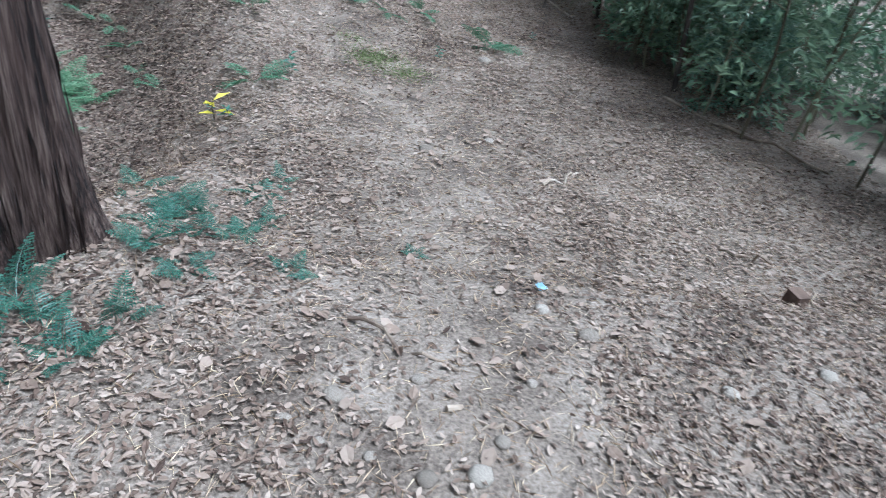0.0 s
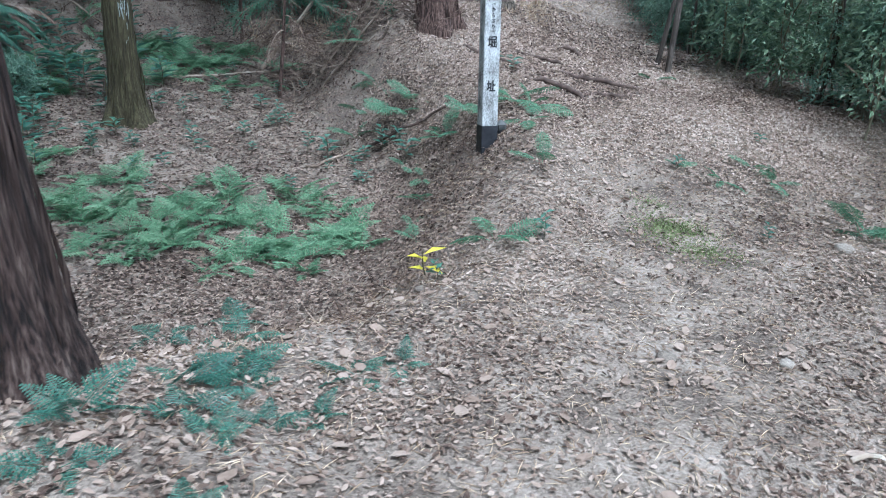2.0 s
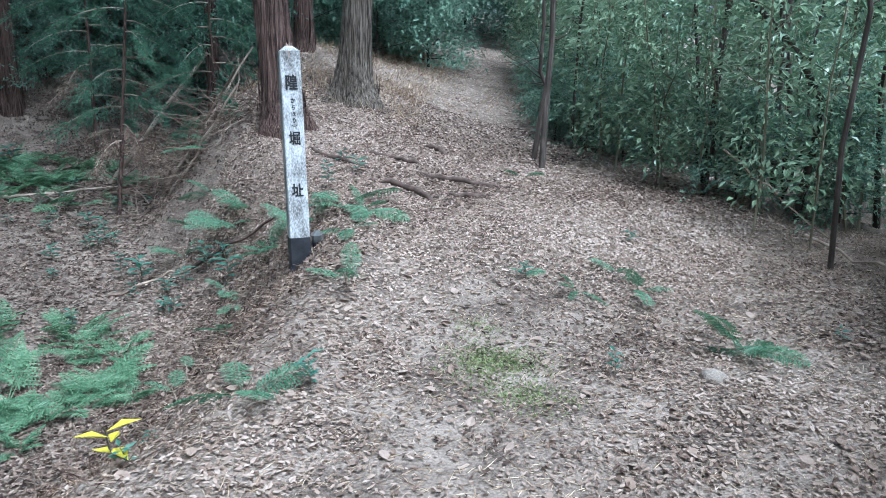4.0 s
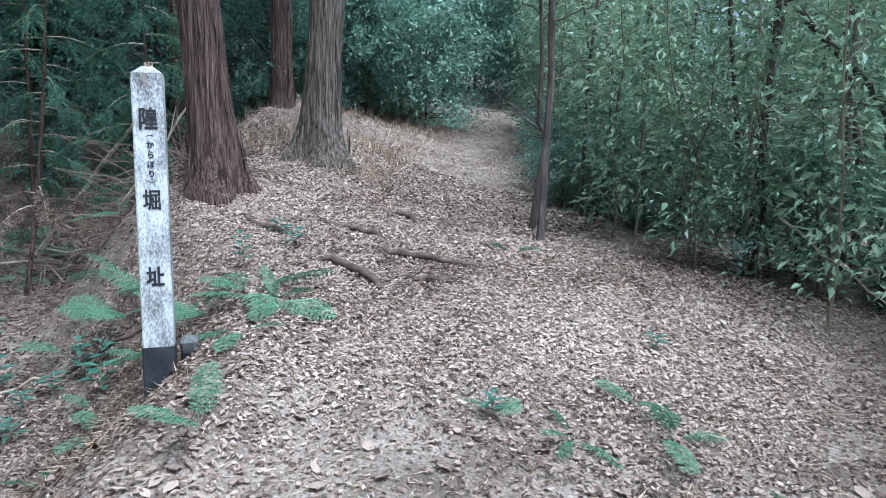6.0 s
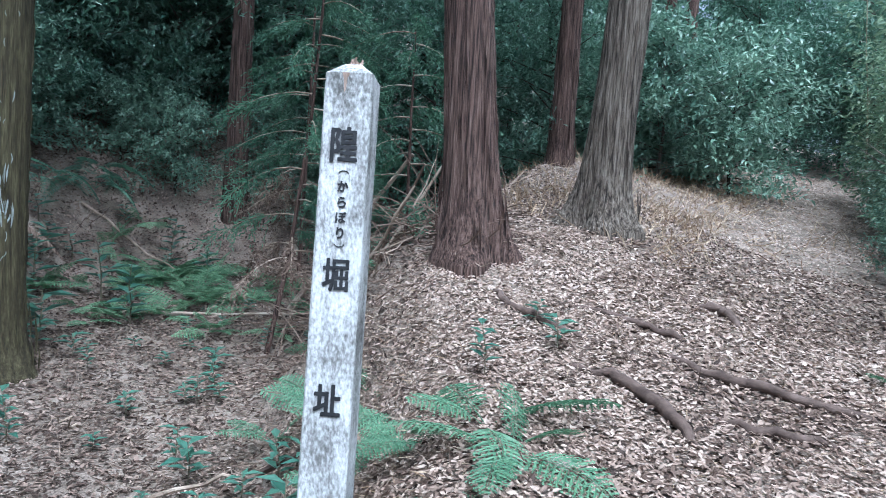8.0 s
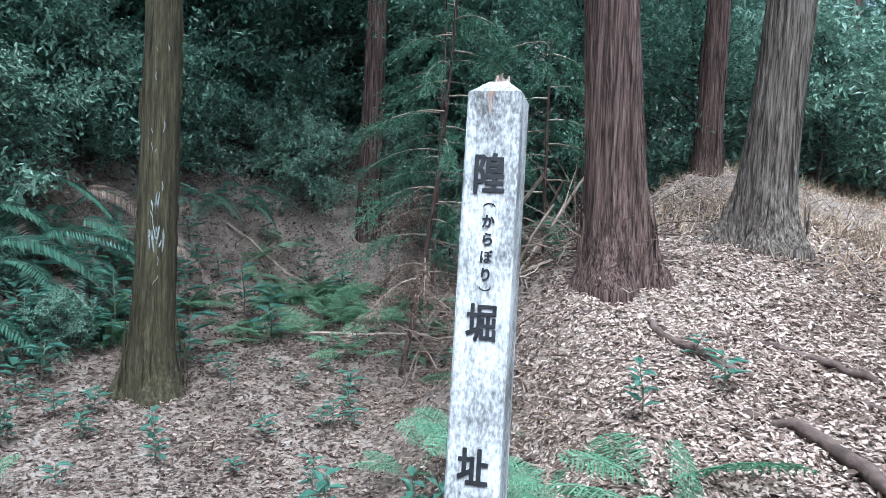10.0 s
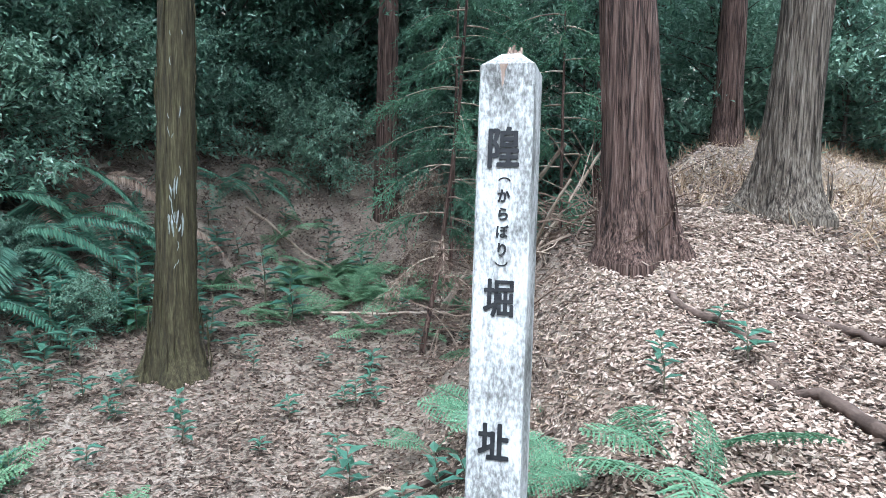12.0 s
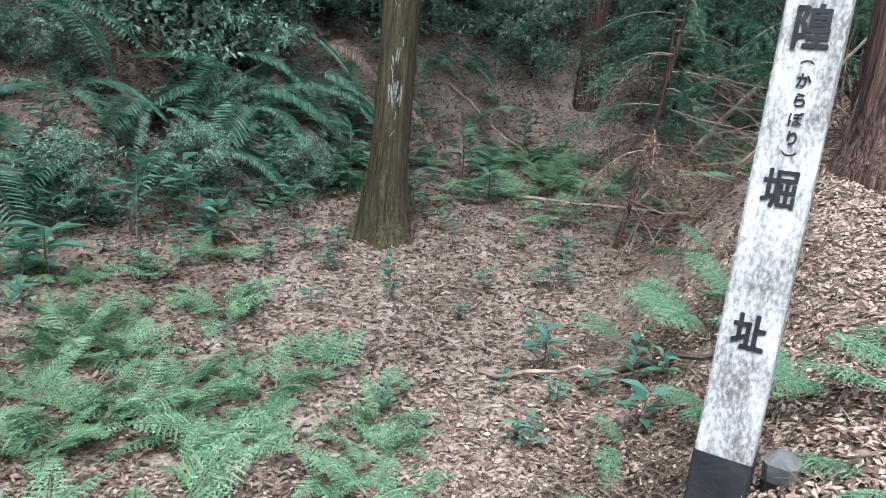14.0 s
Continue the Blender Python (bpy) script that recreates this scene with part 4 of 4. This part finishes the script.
young_cedar([(-6.56, 8.72, -0.65), (-6.62, 8.9, 0.1), (-6.67, 9.0, 0.57), (-6.59, 9.09, 1.63), (-6.43, 9.07, 2.6), (-6.4, 9.1, 3.6)], 0.028, 91, 0.40, 0.95, 28)
young_cedar([(-5.9, 9.7, -0.35), (-5.85, 9.75, 0.7), (-5.8, 9.7, 1.7), (-5.8, 9.7, 2.6)], 0.022, 92, 0.12, 0.8, 22)
young_cedar([(-8.9, 10.2, -0.1), (-8.85, 10.2, 1.2), (-8.8, 10.2, 2.6), (-8.8, 10.2, 4.4)], 0.03, 93, 0.35, 1.2, 34)

# ---- saplings beside the path ----


def sapling(label, stems_, twigs, seed, leaves=0):
    r = np.random.default_rng(seed)
    ob = empty("sapling", label, "sapling", "saplings beside the path")
    for pts, r0 in stems_:
        P = np.array(pts, float)
        P[0, 2] = ground_z(P[0, 0], P[0, 1]) - 0.05
        mesh_part("stem", *tube(P, np.linspace(r0, r0 * 0.5, len(P)), 8), BARK_THIN, ob)
        for k in range(twigs):
            u = r.uniform(0.35, 1)
            c = np.array([np.interp(u, np.linspace(0, 1, len(P)), P[:, i]) for i in range(3)])
            a = r.uniform(0, 6.28)
            l = r.uniform(0.25, 0.7)
            e = c + [math.cos(a) * l, math.sin(a) * l, r.uniform(-0.1, 0.35)]
            mesh_part("twig", *tube(bent(c, e, 5, 0.03), np.linspace(0.008, 0.002, 5), 4), BARK_THIN, ob)
    return ob


sapling("dark bare sapling with two stems beside the path", [([(-1.69, 10.5, 0.1), (-1.7, 10.6, 0.95), (-1.67, 10.6, 1.48), (-1.63, 10.46, 2.21), (-1.59, 10.3, 2.9), (-1.5, 10.3, 3.8)], 0.04), ([(-1.97, 10.95, 0.36), (-1.9, 11.0, 0.8), (-1.88, 11.05, 1.04), (-1.95, 11.02, 1.19), (-1.91, 10.97, 1.73), (-1.92, 10.91, 2.4)], 0.035)], 12, 101)
sapling("crooked grey sapling leaning out of the thicket", [([(0.88, 10.72, -0.2), (0.97, 10.81, 0.49), (0.99, 10.83, 0.92), (0.72, 10.82, 1.39), (0.28, 10.75, 1.87), (-0.17, 10.6, 2.48), (-0.4, 10.5, 3.2)], 0.04)], 5, 102)
sapling("thin leaning sapling at the thicket's edge", [([(0.0, 10.75, 0.0), (0.05, 10.9, 0.6), (-0.02, 11.0, 1.3), (0.1, 11.1, 2.2), (0.05, 11.1, 3.2)], 0.028)], 6, 103)
sapling("thin leaning sapling at the thicket's edge", [([(2.6, 6.6, 0.0), (2.5, 6.7, 0.6), (2.35, 6.7, 1.2), (2.2, 6.8, 2.0)], 0.03)], 6, 104)

r_st = np.random.default_rng(140)
dark_stems = 0
while dark_stems < 22:
    x, y = r_st.uniform(-3.5, 4.0), r_st.uniform(3.5, 14.5)
    if not 0.15 < -beyond(THICKET_EDGE, x, y) < 2.2:
        continue
    z, h = ground_z(x, y), r_st.uniform(3.0, 5.5)
    sway = np.cumsum(r_st.normal(0, 0.09, (6, 2)), 0)
    sapling("dark crooked sapling standing in the thicket", [([(x + a, y + b, z + h * k / 5) for k, (a, b) in enumerate(sway)], r_st.uniform(0.016, 0.038))], 7, 150 + dark_stems)
    dark_stems += 1

# ---- roots, sticks and stones ----


def root(points, r0):
    P = np.array([(x, y, ground_z(x, y) + h * 1.2 + 0.014) for x, y, h in points])
    n = 14
    u = np.linspace(0, len(P) - 1, n)
    Q = np.stack([np.interp(u, range(len(P)), P[:, i]) for i in range(3)], 1)
    Q[1:-1] += rng.normal(0, 0.008, (n - 2, 3))
    rad = r0 * (0.45 + 0.55 * np.sin(np.pi * np.linspace(0.12, 0.9, n))) * rng.uniform(0.85, 1.15, n)
    return tagged(mesh_part("tree_root", *tube(Q, rad, 8), ROOT, soft=True), "brown surface root crossing the path", "root", "roots across the path")


root([(-2.75, 8.55, -0.02), (-2.45, 8.6, 0.012), (-2.25, 8.55, 0.015), (-1.98, 8.42, 0.018), (-1.85, 8.36, -0.02)], 0.032)
root([(-2.6, 9.15, -0.02), (-2.25, 9.05, 0.012), (-2.0, 9.1, 0.015), (-1.72, 9.22, 0.008), (-1.55, 9.3, -0.02)], 0.028)
root([(-3.0, 10.05, -0.02), (-2.88, 10.12, 0.018), (-2.76, 10.1, 0.02), (-2.62, 10.0, -0.02)], 0.032)
root([(-2.0, 8.62, -0.01), (-1.8, 8.66, 0.012), (-1.62, 8.78, 0.012), (-1.5, 8.9, -0.02)], 0.022)
root([(-3.3, 9.2, -0.01), (-2.95, 9.35, 0.012), (-2.7, 9.35, 0.01), (-2.45, 9.5, -0.02)], 0.022)
root([(-3.7, 8.95, 0.0), (-3.45, 8.85, 0.01), (-3.1, 8.85, 0.008), (-2.75, 8.95, -0.02)], 0.026)


def stick(a, b, r0, label="dead branch lying on the moat floor", mat=None, wobble=0.03):
    (ax, ay, ah), (bx, by, bh) = a, b
    P = bent((ax, ay, ground_z(ax, ay) + ah), (bx, by, ground_z(bx, by) + bh), 8, wobble)
    return tagged(mesh_part("dead_branch", *tube(P, np.linspace(r0, r0 * 0.55, 8), 6), mat or DEAD), label, "branch", "fallen branches")


stick((-7.69, 9.5, 0.05), (-6.3, 10.1, 0.9), 0.035, "pale log leaning on the moat's bank", wobble=0.015)
stick((-8.4, 7.9, 0.02), (-7.5, 9.6, 0.03), 0.022, wobble=0.02)
stick((-4.35, 6.9, 0.04), (-4.05, 7.6, 0.08), 0.016)
stick((-4.05, 7.6, 0.08), (-3.2, 7.85, 0.05), 0.022, "dark crooked branch lying against the bank", ROOT)
stick((-6.2, 9.2, 0.1), (-5.3, 9.9, 0.75), 0.02)
stick((-6.5, 9.6, 0.0), (-5.0, 9.3, 0.6), 0.018)
stick((-5.9, 8.9, 0.0), (-4.7, 9.0, 0.5), 0.016)
stick((-10.6, 7.9, 0.03), (-9.7, 8.9, 0.05), 0.02)
stick((-5.6, 6.95, 0.02), (-5.35, 6.75, 0.2), 0.009)
stick((-6.7, 5.4, 0.02), (-6.9, 5.0, 0.3), 0.009)
stick((0.95, 4.0, 0.015), (1.25, 4.35, 0.015), 0.01, "short twig lying on the path")
stick((-0.1, 2.0, 0.015), (0.3, 1.75, 0.015), 0.009, "short twig lying on the path")
stick((0.25, 1.55, 0.012), (0.45, 1.5, 0.012), 0.012, "short twig lying on the path")
stick((1.9, 3.4, 0.015), (2.15, 3.25, 0.015), 0.014, "short twig lying on the path")
stick((2.4, 6.3, 0.03), (3.4, 5.0, 0.04), 0.018, "pale branch lying along the thicket's edge")
stick((0.2, 10.4, 0.55), (1.2, 10.2, 0.03), 0.012, "thin bare branch arching out of the thicket")
stick((1.0, 10.1, 0.05), (1.9, 8.7, 0.05), 0.014, "pale branch lying along the thicket's edge")

brush = []
for k in range(420):
    u = rng.random()
    x, y = -7.4 + 2.9 * u + rng.normal(0, 0.35), 10.0 - 1.0 * u + rng.normal(0, 0.4)
    z = ground_z(x, y)
    a = rng.uniform(0, 6.28)
    l = rng.uniform(0.25, 0.8)
    p0 = np.array([x, y, z + rng.uniform(0, 0.3)])
    brush.append(tube(bent(p0, p0 + [math.cos(a) * l, math.sin(a) * l, rng.normal(0.05, 0.2)], 4, 0.03), [0.006, 0.005, 0.004, 0.002], 3))
tagged(mesh_part("brushwood", *join(brush), BROWN_FERN), "tangle of dead brown brushwood under the bank", "brushwood", kind="stuff")
brush = []
for k in range(700):
    x, y = rng.uniform(-11.5, -7.2), rng.uniform(2.8, 8.5)
    if not 0.2 < beyond(FOOT, x, y) < 3.2:
        continue
    a, l = rng.uniform(0, 6.28), rng.uniform(0.2, 0.7)
    p0 = np.array([x, y, ground_z(x, y)])
    brush.append(tube(bent(p0, p0 + [math.cos(a) * l * 0.6, math.sin(a) * l * 0.6, rng.uniform(0.0, 0.7) * l], 4, 0.04), [0.006, 0.005, 0.004, 0.002], 3))
tagged(mesh_part("brushwood", *join(brush), BROWN_FERN), "dead brown stalks and twigs on the bank", "brushwood", kind="stuff")

bm = bmesh.new()
for i in range(18):
    a = i / 18 * 2 * math.pi
    for z, q in ((-0.1, 0.10), (0.08, 0.088), (0.2, 0.08)):
        bm.verts.new((q * math.cos(a), q * math.sin(a), z + (0.05 * math.sin(2 * a) if z == 0.2 else 0)))
bm.verts.ensure_lookup_table()
for i in range(18):
    j = (i + 1) % 18
    for k in (0, 1):
        bm.faces.new((bm.verts[i * 3 + k], bm.verts[j * 3 + k], bm.verts[j * 3 + k + 1], bm.verts[i * 3 + k + 1]))
bm.faces.new([bm.verts[i * 3 + 2] for i in range(18)])
settle(part("tree_stump", bm, BROWN_WOOD, soft=True), -7.25, 4.95, 0, 1.0, "small broken brown tree stump at the foot of the bank", "stump")


def pebble(seed):
    bm = bmesh.new()
    bmesh.ops.create_icosphere(bm, subdivisions=2, radius=1)
    for v in bm.verts:
        v.co *= 1 + 0.25 * noise.noise(v.co * 1.2 + Vector((seed, 0, 0)))
        v.co.z *= 0.55
    return part("stone", bm, STONE, soft=True)


pebbles = [pebble(k * 7.3) for k in range(3)]
rocks = [(0.19, 4.42, 0.045), (0.72, 6.65, 0.07), (0.65, 4.71, 0.04), (-0.1, 1.57, 0.035), (0.16, 1.69, 0.025), (0.34, 1.29, 0.04), (0.19, 1.26, 0.03), (0.82, 2.09, 0.045), (-0.23, 1.45, 0.025), (0.66, 2.26, 0.03), (-0.12, 1.37, 0.022), (0.42, 1.44, 0.028), (-0.04, 1.48, 0.02), (1.29, 1.83, 0.035), (0.03, 1.33, 0.02), (-2.0, 7.75, 0.05), (1.75, 2.0, 0.04), (-1.2, 4.5, 0.04), (0.55, 1.75, 0.02), (-0.45, 1.9, 0.02)]
for n, (x, y, s) in enumerate(rocks):
    ob = pebbles[n] if n < 3 else copy_thing(pebbles[n % 3], Matrix())
    settle(ob, x, y, rng.uniform(0, 360), s, "rounded grey stone half sunk in the path", "stone", "stones in the path", lift=s * 0.2)

bm = bmesh.new()
bmesh.ops.create_grid(bm, x_segments=4, y_segments=3, size=0.028)
for v in bm.verts:
    v.co.z += 0.008 * noise.noise(v.co * 60) + 0.004
    v.co.x += 0.012 * noise.noise(v.co * 40 + Vector((3, 0, 0)))
scrap = part("plastic_scrap", bm, BLUE)
scrap.modifiers.new("thickness", "SOLIDIFY").thickness = 0.002
settle(scrap, 0.68, 2.43, 30, 0.8, "crumpled scrap of pale blue plastic in the litter", "litter", lift=0.016)

# moss on the path: thousands of tiny blades
mp = np.stack([rng.normal(-0.3, 0.13, 1500), rng.normal(6.2, 0.13, 1500)], 1)
mp = np.concatenate([mp, np.stack([rng.normal(-0.02, 0.12, 600), rng.normal(5.92, 0.1, 600)], 1), np.stack([rng.normal(-0.55, 0.1, 200), rng.normal(6.55, 0.08, 200)], 1)])
mz, mn = lay(mp[:, 0], mp[:, 1])
way = rng.normal(0, 1, (len(mp), 3)) * [1, 1, 0.3] + [0, 0, 0.5]
tagged(mesh_part("moss_patch", *leaf_blades(np.column_stack([mp, mz + 0.012]), way, rng.normal(0, 1, (len(mp), 3)), rng.uniform(0.012, 0.032, len(mp)), 0.007), MOSS), "yellow-green moss growing on the trodden path", "moss", kind="stuff")

# single fallen leaves nearest the walk
LEAVES = []
for k in range(5):
    v, f = round_leaves(np.zeros((1, 3)), np.array([[0, 1.0, 0.12]]), np.array([[0.1, 0, 1.0]]), np.array([0.07]), np.array([0.035 + 0.003 * k]))
    me = bpy.data.meshes.new("leaf")
    me.from_pydata((v - v.mean(0)).tolist(), [], f.tolist())
    me.materials.append(LITTER)
    LEAVES.append(me)
for k in range(280):
    x, y = rng.uniform(-1.8, 1.9), rng.uniform(1.3, 8.2)
    leaf = new("leaf", LEAVES[k % 5])
    leaf.parent = ground
    leaf.matrix_basis = pose(x, y, float(lay(np.array([x]), np.array([y]))[0][0]) + 0.02, rng.normal(0, 14), rng.normal(0, 14), rng.uniform(0, 360))
